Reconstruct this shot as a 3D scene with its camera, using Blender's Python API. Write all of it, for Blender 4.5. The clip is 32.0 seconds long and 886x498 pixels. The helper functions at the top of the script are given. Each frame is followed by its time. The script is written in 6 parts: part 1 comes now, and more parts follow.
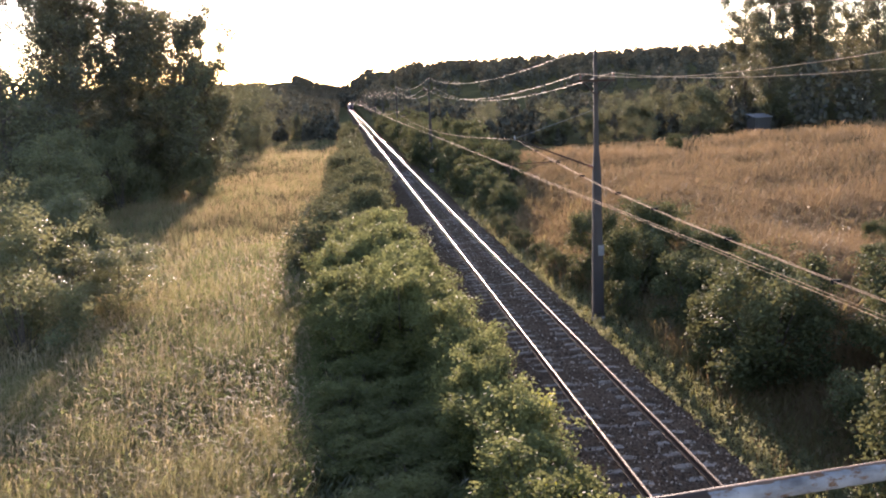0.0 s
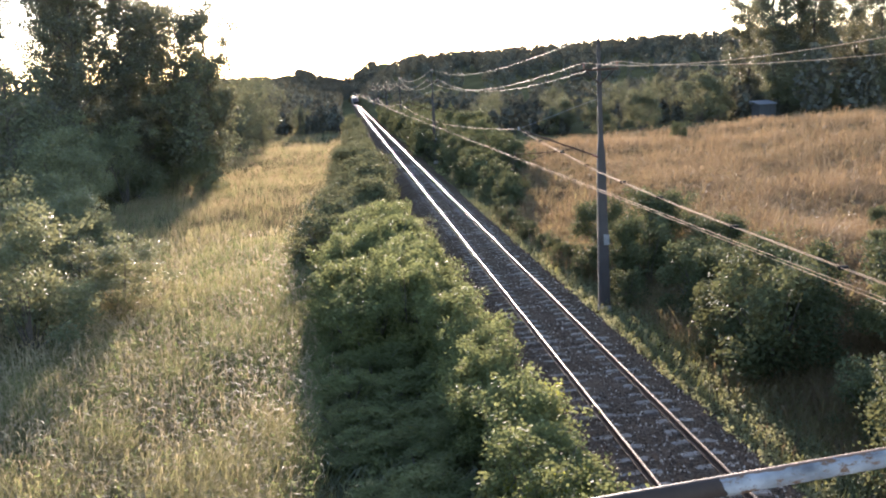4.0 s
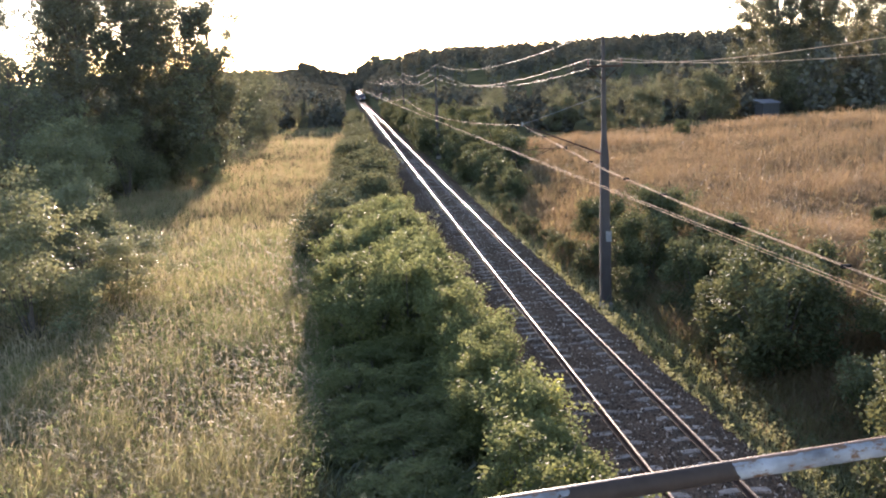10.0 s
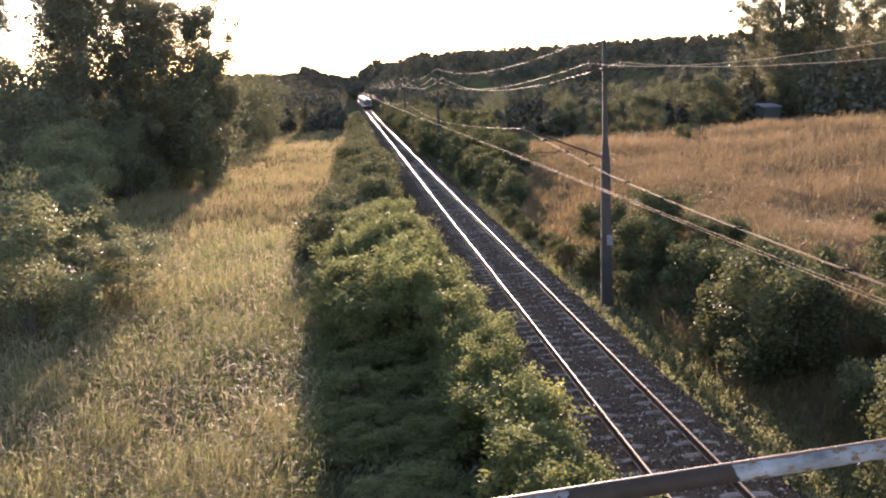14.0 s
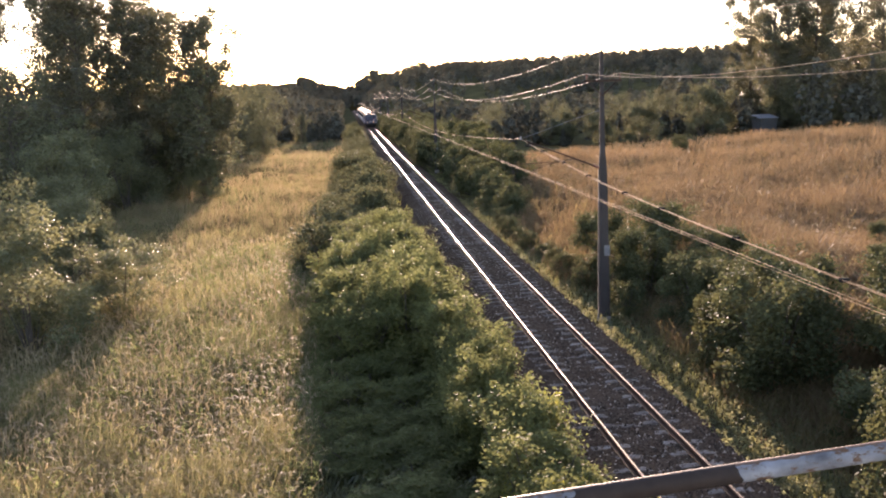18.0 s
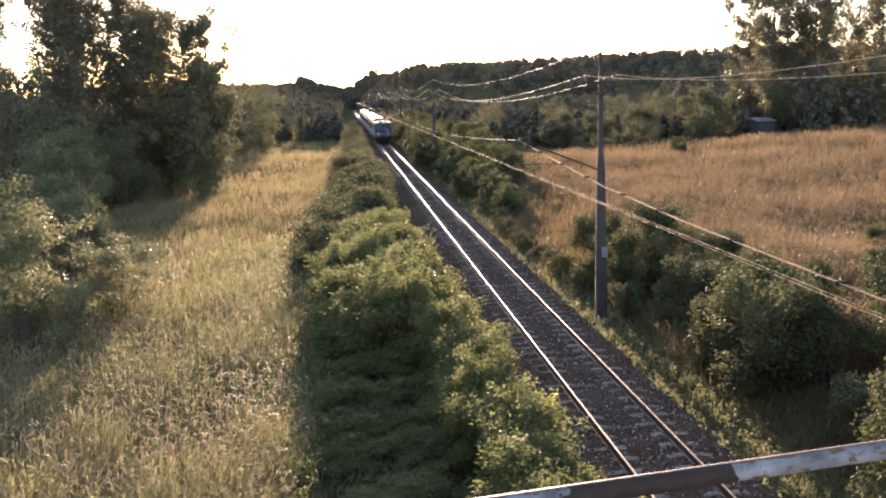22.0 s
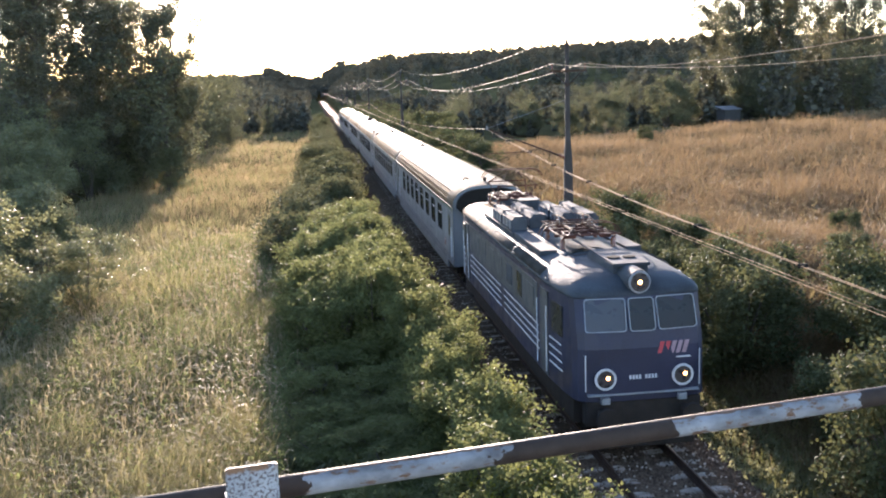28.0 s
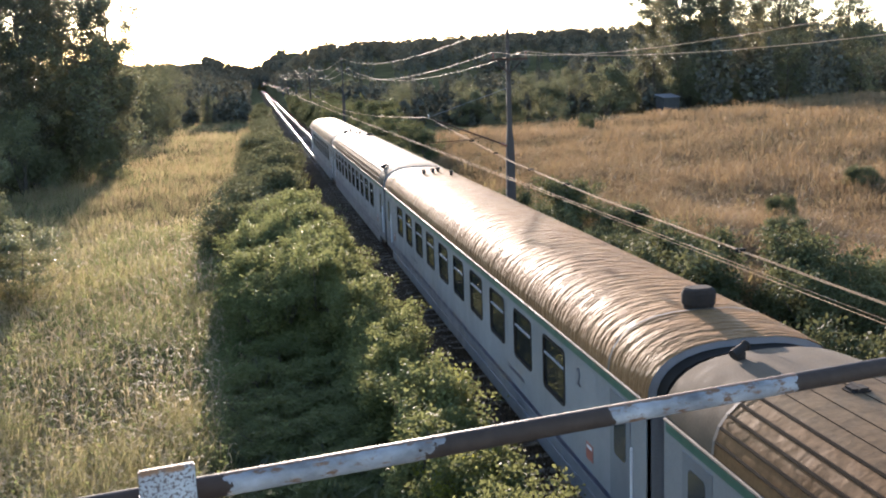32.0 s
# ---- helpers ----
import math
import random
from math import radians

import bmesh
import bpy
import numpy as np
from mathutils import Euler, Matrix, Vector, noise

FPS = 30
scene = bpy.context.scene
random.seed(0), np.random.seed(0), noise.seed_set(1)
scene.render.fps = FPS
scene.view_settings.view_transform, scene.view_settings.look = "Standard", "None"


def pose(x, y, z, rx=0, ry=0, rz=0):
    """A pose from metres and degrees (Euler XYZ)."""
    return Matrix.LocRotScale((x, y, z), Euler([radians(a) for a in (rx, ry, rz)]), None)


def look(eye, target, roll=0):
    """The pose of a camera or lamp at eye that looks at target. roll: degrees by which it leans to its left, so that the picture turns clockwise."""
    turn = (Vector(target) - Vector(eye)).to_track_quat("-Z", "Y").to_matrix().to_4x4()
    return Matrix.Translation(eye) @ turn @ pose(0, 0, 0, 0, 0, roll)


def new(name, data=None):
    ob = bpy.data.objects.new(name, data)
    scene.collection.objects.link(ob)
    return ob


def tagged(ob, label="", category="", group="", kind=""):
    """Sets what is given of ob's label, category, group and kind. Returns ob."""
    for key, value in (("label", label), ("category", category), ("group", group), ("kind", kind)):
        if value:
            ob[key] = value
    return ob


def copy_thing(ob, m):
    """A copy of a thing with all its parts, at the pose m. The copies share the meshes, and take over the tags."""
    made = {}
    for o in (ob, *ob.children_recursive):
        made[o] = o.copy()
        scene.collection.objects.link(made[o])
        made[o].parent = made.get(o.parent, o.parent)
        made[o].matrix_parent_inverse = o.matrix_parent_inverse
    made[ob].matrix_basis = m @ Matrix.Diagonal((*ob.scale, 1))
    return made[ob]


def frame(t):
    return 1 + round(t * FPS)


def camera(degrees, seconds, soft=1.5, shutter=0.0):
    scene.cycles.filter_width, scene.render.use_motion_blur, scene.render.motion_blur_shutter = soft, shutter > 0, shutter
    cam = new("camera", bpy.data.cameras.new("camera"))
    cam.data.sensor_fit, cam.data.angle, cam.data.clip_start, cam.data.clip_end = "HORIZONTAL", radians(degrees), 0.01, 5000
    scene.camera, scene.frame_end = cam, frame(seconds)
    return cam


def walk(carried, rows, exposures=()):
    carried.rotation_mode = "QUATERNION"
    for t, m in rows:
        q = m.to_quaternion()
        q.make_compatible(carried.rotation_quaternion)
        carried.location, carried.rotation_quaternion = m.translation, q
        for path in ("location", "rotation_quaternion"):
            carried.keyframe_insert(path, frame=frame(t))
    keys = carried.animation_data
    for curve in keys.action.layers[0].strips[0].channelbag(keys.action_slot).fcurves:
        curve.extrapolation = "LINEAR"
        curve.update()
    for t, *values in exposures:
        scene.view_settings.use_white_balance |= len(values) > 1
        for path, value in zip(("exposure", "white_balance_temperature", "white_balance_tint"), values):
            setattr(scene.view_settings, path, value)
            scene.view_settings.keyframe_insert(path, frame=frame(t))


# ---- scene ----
# Camera on a footway of a road bridge, looking along a single electrified track.
# World: rail tops at z = 0, track centre at x = 0, the track runs along y.
cam = camera(48.88, 32.0, soft=2.0)
# seconds, place, heading, downward tilt, lean
PATH = [
    (0, -6.267, 0.071, 7.722, 5.59, 8.99, -2.10),
    (0.5, -6.267, 0.071, 7.722, 5.53, 8.94, -2.28),
    (1, -6.267, 0.071, 7.722, 5.48, 8.95, -2.32),
    (1.5, -6.267, 0.071, 7.722, 5.39, 9.04, -2.45),
    (2, -6.267, 0.071, 7.722, 5.36, 9.16, -2.55),
    (2.5, -6.267, 0.071, 7.722, 5.35, 9.26, -2.69),
    (3, -6.269, 0.071, 7.722, 5.30, 9.32, -2.77),
    (3.5, -6.270, 0.072, 7.722, 5.28, 9.41, -2.84),
    (5.5, -6.287, 0.072, 7.716, 5.17, 9.61, -3.09),
    (6, -6.290, 0.070, 7.715, 5.16, 9.67, -3.09),
    (6.5, -6.294, 0.068, 7.714, 5.17, 9.70, -2.97),
    (7, -6.299, 0.065, 7.713, 5.13, 9.75, -2.89),
    (7.5, -6.303, 0.061, 7.711, 5.10, 9.76, -2.78),
    (8, -6.305, 0.055, 7.710, 5.10, 9.77, -2.57),
    (8.5, -6.307, 0.052, 7.709, 5.11, 9.79, -2.46),
    (9, -6.307, 0.051, 7.708, 5.15, 9.84, -2.29),
    (9.5, -6.307, 0.051, 7.707, 5.18, 9.79, -2.28),
    (10, -6.306, 0.051, 7.706, 5.17, 9.74, -2.27),
    (10.5, -6.305, 0.051, 7.704, 5.16, 9.64, -2.28),
    (11, -6.304, 0.053, 7.702, 5.17, 9.62, -2.22),
    (11.5, -6.305, 0.055, 7.700, 5.16, 9.59, -2.22),
    (12, -6.307, 0.055, 7.699, 5.18, 9.57, -2.16),
    (12.5, -6.308, 0.055, 7.698, 5.16, 9.54, -2.20),
    (13, -6.306, 0.054, 7.699, 5.13, 9.52, -2.15),
    (13.5, -6.304, 0.053, 7.700, 5.09, 9.54, -2.12),
    (14, -6.303, 0.052, 7.701, 5.11, 9.53, -2.18),
    (14.5, -6.303, 0.052, 7.702, 5.13, 9.55, -2.10),
    (16.5, -6.308, 0.054, 7.699, 5.29, 9.09, -2.10),
    (17, -6.311, 0.050, 7.696, 5.30, 8.99, -2.15),
    (17.5, -6.317, 0.041, 7.694, 5.30, 8.95, -2.09),
    (18, -6.325, 0.027, 7.694, 5.32, 8.92, -2.10),
    (18.5, -6.332, 0.014, 7.695, 5.32, 8.91, -2.02),
    (19, -6.335, 0.002, 7.696, 5.31, 8.88, -2.06),
    (19.5, -6.336, -0.008, 7.696, 5.35, 8.81, -2.01),
    (20, -6.335, -0.015, 7.696, 5.43, 8.82, -1.82),
    (20.5, -6.335, -0.017, 7.696, 5.43, 8.85, -1.78),
    (21, -6.335, -0.012, 7.695, 5.44, 8.85, -1.76),
    (21.5, -6.331, 0.003, 7.691, 5.46, 8.87, -1.67),
    (22, -6.324, 0.028, 7.686, 5.46, 8.89, -1.63),
    (22.5, -6.315, 0.054, 7.680, 5.46, 8.95, -1.75),
    (23, -6.310, 0.068, 7.675, 5.49, 9.01, -1.72),
    (23.5, -6.308, 0.065, 7.673, 5.59, 9.00, -1.71),
    (24, -6.307, 0.056, 7.672, 5.69, 9.00, -1.72),
    (24.5, -6.303, 0.049, 7.670, 5.75, 9.04, -1.74),
    (25, -6.297, 0.049, 7.666, 5.85, 9.12, -1.74),
    (25.5, -6.294, 0.049, 7.662, 6.01, 9.17, -1.79),
    (27.5, -6.283, 0.004, 7.638, 6.86, 9.43, -1.99),
    (28, -6.282, 0.000, 7.637, 7.23, 9.49, -1.92),
    (28.5, -6.280, -0.004, 7.634, 7.70, 9.56, -1.83),
    (29, -6.278, -0.007, 7.631, 8.22, 9.67, -1.85),
    (29.5, -6.278, -0.006, 7.628, 8.67, 9.76, -1.93),
    (30, -6.276, 0.001, 7.626, 9.01, 9.85, -1.96),
    (30.5, -6.270, 0.014, 7.624, 9.33, 9.94, -2.01),
    (31, -6.261, 0.034, 7.621, 9.72, 10.04, -1.99),
    (31.5, -6.252, 0.051, 7.619, 10.17, 10.18, -2.02),
    (32, -6.246, 0.060, 7.619, 10.53, 10.23, -2.10),
]
walk(cam, [(t, pose(x, y, z, 90 - tilt, 0, -head) @ pose(0, 0, 0, 0, 0, lean))
           for t, x, y, z, head, tilt, lean in PATH],
     exposures=[(t, e + 2.58, k, tint) for t, e, k, tint in (
         (0, 0.0, 6400, 30), (1, 0.05, 6400, 30), (2, 0.15, 6350, 29), (3, 0.35, 5950, 22), (6, 0.3, 5950, 21), (9, 0.3, 6100, 24), (13, 0.1, 6450, 29),
         (18, 0.03, 6800, 32), (22, 0.08, 6650, 30), (24, 0.1, 6550, 29), (25.5, 0.3, 6350, 27), (28, 0.22, 5950, 21), (30, 0.12, 6050, 23), (32, 0.1, 5950, 19))])
# ---- light: a low sun ahead, a little to the right of the track, in a clear hazy evening sky ----
SUN_EL, SUN_AZ = 8.5, 1.6
world = bpy.data.worlds.new("evening_sky")
scene.world = world
world.use_nodes = True
wn = world.node_tree.nodes
sky = wn.new("ShaderNodeTexSky")
sky.sky_type = "NISHITA"
sky.sun_disc = False
sky.sun_elevation, sky.sun_rotation = radians(SUN_EL), radians(SUN_AZ)
sky.air_density, sky.dust_density, sky.ozone_density = 0.9, 0.45, 1.4
wn["Background"].inputs["Strength"].default_value = 0.12
world.node_tree.links.new(sky.outputs[0], wn["Background"].inputs[0])

sun_data = bpy.data.lights.new("sun", "SUN")
sun_data.energy, sun_data.angle, sun_data.color = 3.4, radians(0.6), (1.0, 0.83, 0.63)
sun = new("sun", sun_data)
_az, _el = radians(SUN_AZ), radians(SUN_EL)
SUN_DIR = Vector((math.sin(_az) * math.cos(_el), math.cos(_az) * math.cos(_el), math.sin(_el)))
sun.matrix_world = look(SUN_DIR * 50, (0, 0, 0))

# ---- materials ----
class Nodes:
    """A node material in the making."""

    def __init__(self, name):
        self.mat = bpy.data.materials.new(name)
        self.mat.use_nodes = True
        self.n, self.l = self.mat.node_tree.nodes, self.mat.node_tree.links
        self.bsdf = self.n["Principled BSDF"]
        self.co = self.n.new("ShaderNodeTexCoord").outputs["Object"]

    def noise(self, scale, detail=4.0, rough=0.55, stretch=None, world_space=False):
        co = self.co
        if world_space:
            co = self.n.new("ShaderNodeNewGeometry").outputs["Position"]
        if stretch:
            m = self.n.new("ShaderNodeMapping")
            m.inputs["Scale"].default_value = stretch
            self.l.new(co, m.inputs[0])
            co = m.outputs[0]
        t = self.n.new("ShaderNodeTexNoise")
        t.inputs["Scale"].default_value, t.inputs["Detail"].default_value = scale, detail
        t.inputs["Roughness"].default_value = rough
        self.l.new(co, t.inputs["Vector"])
        return t.outputs["Fac"]

    def ramp(self, fac, stops):
        r = self.n.new("ShaderNodeValToRGB")
        e = r.color_ramp.elements
        while len(e) < len(stops):
            e.new(0.5)
        for el, (p, c) in zip(e, stops):
            el.position, el.color = p, (*c, 1) if len(c) == 3 else c
        self.l.new(fac, r.inputs[0])
        return r.outputs[0]

    def mix(self, fac, a, b, blend="MIX"):
        m = self.n.new("ShaderNodeMix")
        m.data_type, m.blend_type = "RGBA", blend
        for sock, v in ((m.inputs[0], fac), (m.inputs[6], a), (m.inputs[7], b)):
            if isinstance(v, (int, float)):
                sock.default_value = v
            elif isinstance(v, tuple):
                sock.default_value = (*v, 1)
            else:
                self.l.new(v, sock)
        return m.outputs[2]

    def random_object(self):
        return self.n.new("ShaderNodeObjectInfo").outputs["Random"]

    def random_island(self):
        return self.n.new("ShaderNodeNewGeometry").outputs["Random Per Island"]

    def bump(self, fac, strength=0.3, distance=0.02):
        b = self.n.new("ShaderNodeBump")
        b.inputs["Strength"].default_value, b.inputs["Distance"].default_value = strength, distance
        self.l.new(fac, b.inputs["Height"])
        self.l.new(b.outputs[0], self.bsdf.inputs["Normal"])

    def matt(self):
        """Swap the surface for a plain diffuse one, without gloss."""
        d = self.n.new("ShaderNodeBsdfDiffuse")
        d.inputs["Roughness"].default_value = 1.0
        for key in (("Base Color", "Color"), ("Normal", "Normal")):
            s = self.bsdf.inputs[key[0]]
            if s.is_linked:
                self.l.new(s.links[0].from_socket, d.inputs[key[1]])
        self.l.new(d.outputs[0], self.n["Material Output"].inputs[0])
        return self.mat

    def set(self, color=None, rough=None, metal=None, **more):
        for key, v in (("Base Color", color), ("Roughness", rough), ("Metallic", metal), *more.items()):
            if v is None:
                continue
            s = self.bsdf.inputs[key]
            if isinstance(v, tuple):
                s.default_value = (*v, 1)
            elif isinstance(v, (int, float)):
                s.default_value = v
            else:
                self.l.new(v, s)
        return self.mat


def plain(name, color, rough=0.6, metal=0.0, dirt=0.25, scale=3.0, bump=0.0, grain=40.0, spec=0.5):
    """A surface of one paint or stuff, with stains at two scales."""
    m = Nodes(name)
    dark = tuple(c * (1 - dirt) for c in color)
    light = tuple(min(1, c * (1 + dirt * 0.4)) for c in color)
    a = m.ramp(m.noise(scale, 5), [(0.3, dark), (0.7, light)])
    b = m.mix(0.35, a, m.ramp(m.noise(grain, 3), [(0.35, dark), (0.65, light)]))
    if bump:
        m.bump(m.noise(grain * 1.5, 3), bump, 0.01)
    m.bsdf.inputs["Specular IOR Level"].default_value = spec
    return m.set(b, m.ramp(m.noise(scale * 2, 3), [(0.3, (max(0, rough - 0.1),) * 3), (0.7, (min(1, rough + 0.12),) * 3)]), metal)


def leafy(name, dark, light, glow=0.45, patch=0.25, gloss=0.45, warm=None, warm_light=(0.42, 0.40, 0.08), spec=0.2):
    """Leaves and blades: matt faces that let the low sun through."""
    m = Nodes(name)
    var = m.mix(m.random_island(), dark, light)
    tone = m.ramp(m.noise(patch, 3, world_space=True), [(0.40, dark), (0.60, warm or light)])
    col = m.mix(0.5, var, tone)
    m.set(col, gloss)
    m.bsdf.inputs["Specular IOR Level"].default_value = spec
    tr = m.n.new("ShaderNodeBsdfTranslucent")
    hot = m.mix(0.4, col, warm_light, "MIX")
    m.l.new(hot, tr.inputs[0])
    mx = m.n.new("ShaderNodeMixShader")
    mx.inputs[0].default_value = glow
    m.l.new(m.bsdf.outputs[0], mx.inputs[1])
    m.l.new(tr.outputs[0], mx.inputs[2])
    m.l.new(mx.outputs[0], m.n["Material Output"].inputs[0])
    return m.mat


def make_ground():
    m = Nodes("soil_and_turf")
    a = m.ramp(m.noise(0.12, 5, world_space=True), [(0.35, (0.045, 0.048, 0.020)), (0.65, (0.11, 0.09, 0.04))])
    b = m.ramp(m.noise(6.0, 5, world_space=True), [(0.3, (0.035, 0.032, 0.016)), (0.7, (0.11, 0.09, 0.045))])
    m.bump(m.noise(5.0, 6, world_space=True), 0.6, 0.08)
    m.bsdf.inputs["Specular IOR Level"].default_value = 0.08
    m.set(m.mix(0.5, a, b), 1.0)
    return m.matt()


def make_ballast():
    m = Nodes("ballast")
    v = m.n.new("ShaderNodeTexVoronoi")
    v.inputs["Scale"].default_value = 17.0
    m.l.new(m.co, v.inputs["Vector"])
    stones = m.ramp(v.outputs["Color"], [(0.1, (0.050, 0.034, 0.022)), (0.9, (0.175, 0.122, 0.080))])
    stain = m.ramp(m.noise(0.9, 4), [(0.3, (0.050, 0.034, 0.023)), (0.75, (0.135, 0.098, 0.070))])
    m.bump(v.outputs["Distance"], 0.9, 0.05)
    m.bsdf.inputs["Specular IOR Level"].default_value = 0.03
    m.set(m.mix(0.45, stones, stain), 1.0)
    return m.matt()


def make_stone():
    m = Nodes("ballast_stone")
    c = m.ramp(m.random_island(), [(0.0, (0.045, 0.033, 0.024)), (0.82, (0.155, 0.11, 0.076)), (1.0, (0.44, 0.36, 0.28))])
    m.bsdf.inputs["Specular IOR Level"].default_value = 0.08
    m.set(c, 0.95)
    return m.matt()


def make_rail_head():
    m = Nodes("polished_rail")
    c = m.ramp(m.noise(3.0, 4, stretch=(1, 0.05, 1)), [(0.3, (0.10, 0.066, 0.038)), (0.7, (0.16, 0.108, 0.066))])
    m.bump(m.noise(60, 2, stretch=(1, 0.02, 1)), 0.08, 0.002)
    return m.set(c, 0.38, 1.0)


def make_sleeper():
    m = Nodes("sleeper_concrete")
    c = m.ramp(m.noise(5, 5), [(0.3, (0.14, 0.112, 0.086)), (0.7, (0.42, 0.35, 0.285))])
    c = m.mix(m.random_object(), c, m.mix(0.6, c, (0.07, 0.05, 0.04)))
    m.bump(m.noise(40, 4), 0.4, 0.01)
    m.bsdf.inputs["Specular IOR Level"].default_value = 0.2
    m.set(c, 0.9)
    return m.matt()


def make_bands():
    """Warning bands, white and tarry black, flaking at their ends."""
    m = Nodes("banded_railing_paint")
    sep = m.n.new("ShaderNodeSeparateXYZ")
    m.l.new(m.co, sep.inputs[0])

    def math_node(op, a, b=0.0):
        k = m.n.new("ShaderNodeMath")
        k.operation = op
        for s, v in zip(k.inputs, (a, b)):
            if isinstance(v, (int, float)):
                s.default_value = v
            else:
                m.l.new(v, s)
        return k.outputs[0]

    wob = math_node("MULTIPLY", math_node("SUBTRACT", m.noise(22, 5), 0.5), 0.13)
    ph = math_node("MODULO", math_node("ADD", math_node("ADD", sep.outputs[0], wob), 65.117), 0.654)
    band = math_node("LESS_THAN", ph, 0.327)
    # one white band was painted longer than the rest
    along = math_node("ADD", sep.outputs[0], wob)
    longer = math_node("MULTIPLY", math_node("GREATER_THAN", along, 0.8), math_node("LESS_THAN", along, 1.005))
    band = math_node("MULTIPLY", band, math_node("SUBTRACT", 1.0, longer))
    # white worn off along the pipe's crown; its orange also paints the sun's rim
    crown = math_node("GREATER_THAN", math_node("ADD", sep.outputs[2], math_node("MULTIPLY", math_node("SUBTRACT", m.noise(26, 6, 0.7, stretch=(0.45, 1, 1)), 0.5), 0.010)), -0.0016)
    chips = m.ramp(m.noise(48, 6, 0.72, stretch=(0.5, 1, 1)), [(0.39, (0, 0, 0)), (0.47, (1, 1, 1))])
    rust = m.mix(m.noise(60, 5), (0.05, 0.027, 0.016), (0.20, 0.105, 0.055))
    white = m.mix(chips, rust, m.ramp(m.noise(14, 5, 0.65, stretch=(0.6, 1, 1)), [(0.32, (0.075, 0.070, 0.070)), (0.68, (0.27, 0.265, 0.265))]))
    white = m.mix(math_node("MULTIPLY", crown, 0.9), white, rust)
    black = m.mix(m.noise(30, 4), (0.018, 0.013, 0.011), (0.06, 0.041, 0.03))
    m.bump(m.noise(70, 5, 0.7), 0.35, 0.004)
    m.bsdf.inputs["Specular IOR Level"].default_value = 0.1
    return m.set(m.mix(band, white, black), m.mix(band, (0.55,) * 3, (0.6,) * 3))


def make_post_paint():
    m = Nodes("chipped_white_post_paint")
    chips = m.ramp(m.noise(190, 4, 0.6), [(0.44, (0, 0, 0)), (0.49, (1, 1, 1))])
    rust = m.mix(m.noise(40, 3), (0.045, 0.045, 0.055), (0.13, 0.09, 0.07))
    white = m.ramp(m.noise(12, 4), [(0.3, (0.20, 0.195, 0.195)), (0.7, (0.33, 0.325, 0.32))])
    m.bump(m.noise(95, 5, 0.68), 0.5, 0.004)
    # bare rusty edge along the sawn-off top, its orange also painted for low sun
    sep = m.n.new("ShaderNodeSeparateXYZ")
    m.l.new(m.co, sep.inputs[0])
    edge = m.n.new("ShaderNodeMath")
    edge.operation = "ADD"
    m.l.new(sep.outputs[2], edge.inputs[0])
    m.l.new(m.ramp(m.noise(60, 4), [(0.3, (0, 0, 0)), (0.7, (0.02, 0.02, 0.02))]), edge.inputs[1])
    bare = m.ramp(edge.outputs[0], [(0.056, (0, 0, 0)), (0.062, (1, 1, 1))])
    return m.set(m.mix(bare, m.mix(chips, rust, white), (0.19, 0.095, 0.045)), 0.6)


def make_glass(name, tint=(0.10, 0.12, 0.13), clear=0.55):
    m = Nodes(name)
    m.set(tint, 0.04)
    m.bsdf.inputs["Specular IOR Level"].default_value = 0.6
    t = m.n.new("ShaderNodeBsdfTransparent")
    t.inputs[0].default_value = (0.75, 0.8, 0.8, 1)
    mx = m.n.new("ShaderNodeMixShader")
    mx.inputs[0].default_value = clear
    m.l.new(m.bsdf.outputs[0], mx.inputs[1])
    m.l.new(t.outputs[0], mx.inputs[2])
    m.l.new(mx.outputs[0], m.n["Material Output"].inputs[0])
    return m.mat


def make_roof(name, color, wrinkle=0.0, rough=0.42, metal=0.35):
    m = Nodes(name)
    soot = m.ramp(m.noise(0.9, 6, 0.65, stretch=(1, 0.5, 1)), [(0.36, (color[0] * 0.55, color[1] * 0.46, color[2] * 0.42)), (0.64, color)])
    grime = m.ramp(m.noise(14, 5, 0.6), [(0.35, tuple(c * 0.65 for c in color)), (0.65, tuple(min(1, c * 1.1) for c in color))])
    if wrinkle:
        m.bump(m.noise(2.4, 3, 0.5, stretch=(0.8, 3.0, 0.8)), wrinkle, 0.11)
    else:
        m.bump(m.noise(3.4, 3, 0.5), 0.4, 0.05)
    m.bsdf.inputs["Specular IOR Level"].default_value = 0.025
    m.bsdf.inputs["Specular Tint"].default_value = (1.0, 0.74, 0.5, 1)
    return m.set(m.mix(0.5, soot, grime), m.ramp(m.noise(3, 4), [(0.3, (rough - 0.08,) * 3), (0.7, (rough + 0.12,) * 3)]), metal)


def glowing(name, color, strength):
    m = Nodes(name)
    m.set(color, 0.3)
    m.bsdf.inputs["Emission Color"].default_value = (*color, 1)
    m.bsdf.inputs["Emission Strength"].default_value = strength
    return m.mat


M_GROUND, M_BALLAST, M_STONE = make_ground(), make_ballast(), make_stone()
M_RAIL, M_SLEEPER = make_rail_head(), make_sleeper()
M_RUST = plain("rusty_steel", (0.060, 0.037, 0.026), 0.85, 0.0, 0.5, 4, 0.3, spec=0.15)
M_BANDS, M_POST = make_bands(), make_post_paint()
M_CONCRETE = plain("weathered_concrete", (0.30, 0.28, 0.25), 0.9, 0, 0.4, 1.2, 0.4)
M_MAST = plain("mast_concrete", (0.040, 0.032, 0.027), 0.85, 0, 0.35, 1.5, 0.3)
M_STEEL = plain("dull_steel", (0.22, 0.21, 0.20), 0.5, 0.7, 0.3, 6)
M_WIRE = plain("contact_copper", (0.34, 0.21, 0.11), 0.72, 0.5, 0.15, 3)
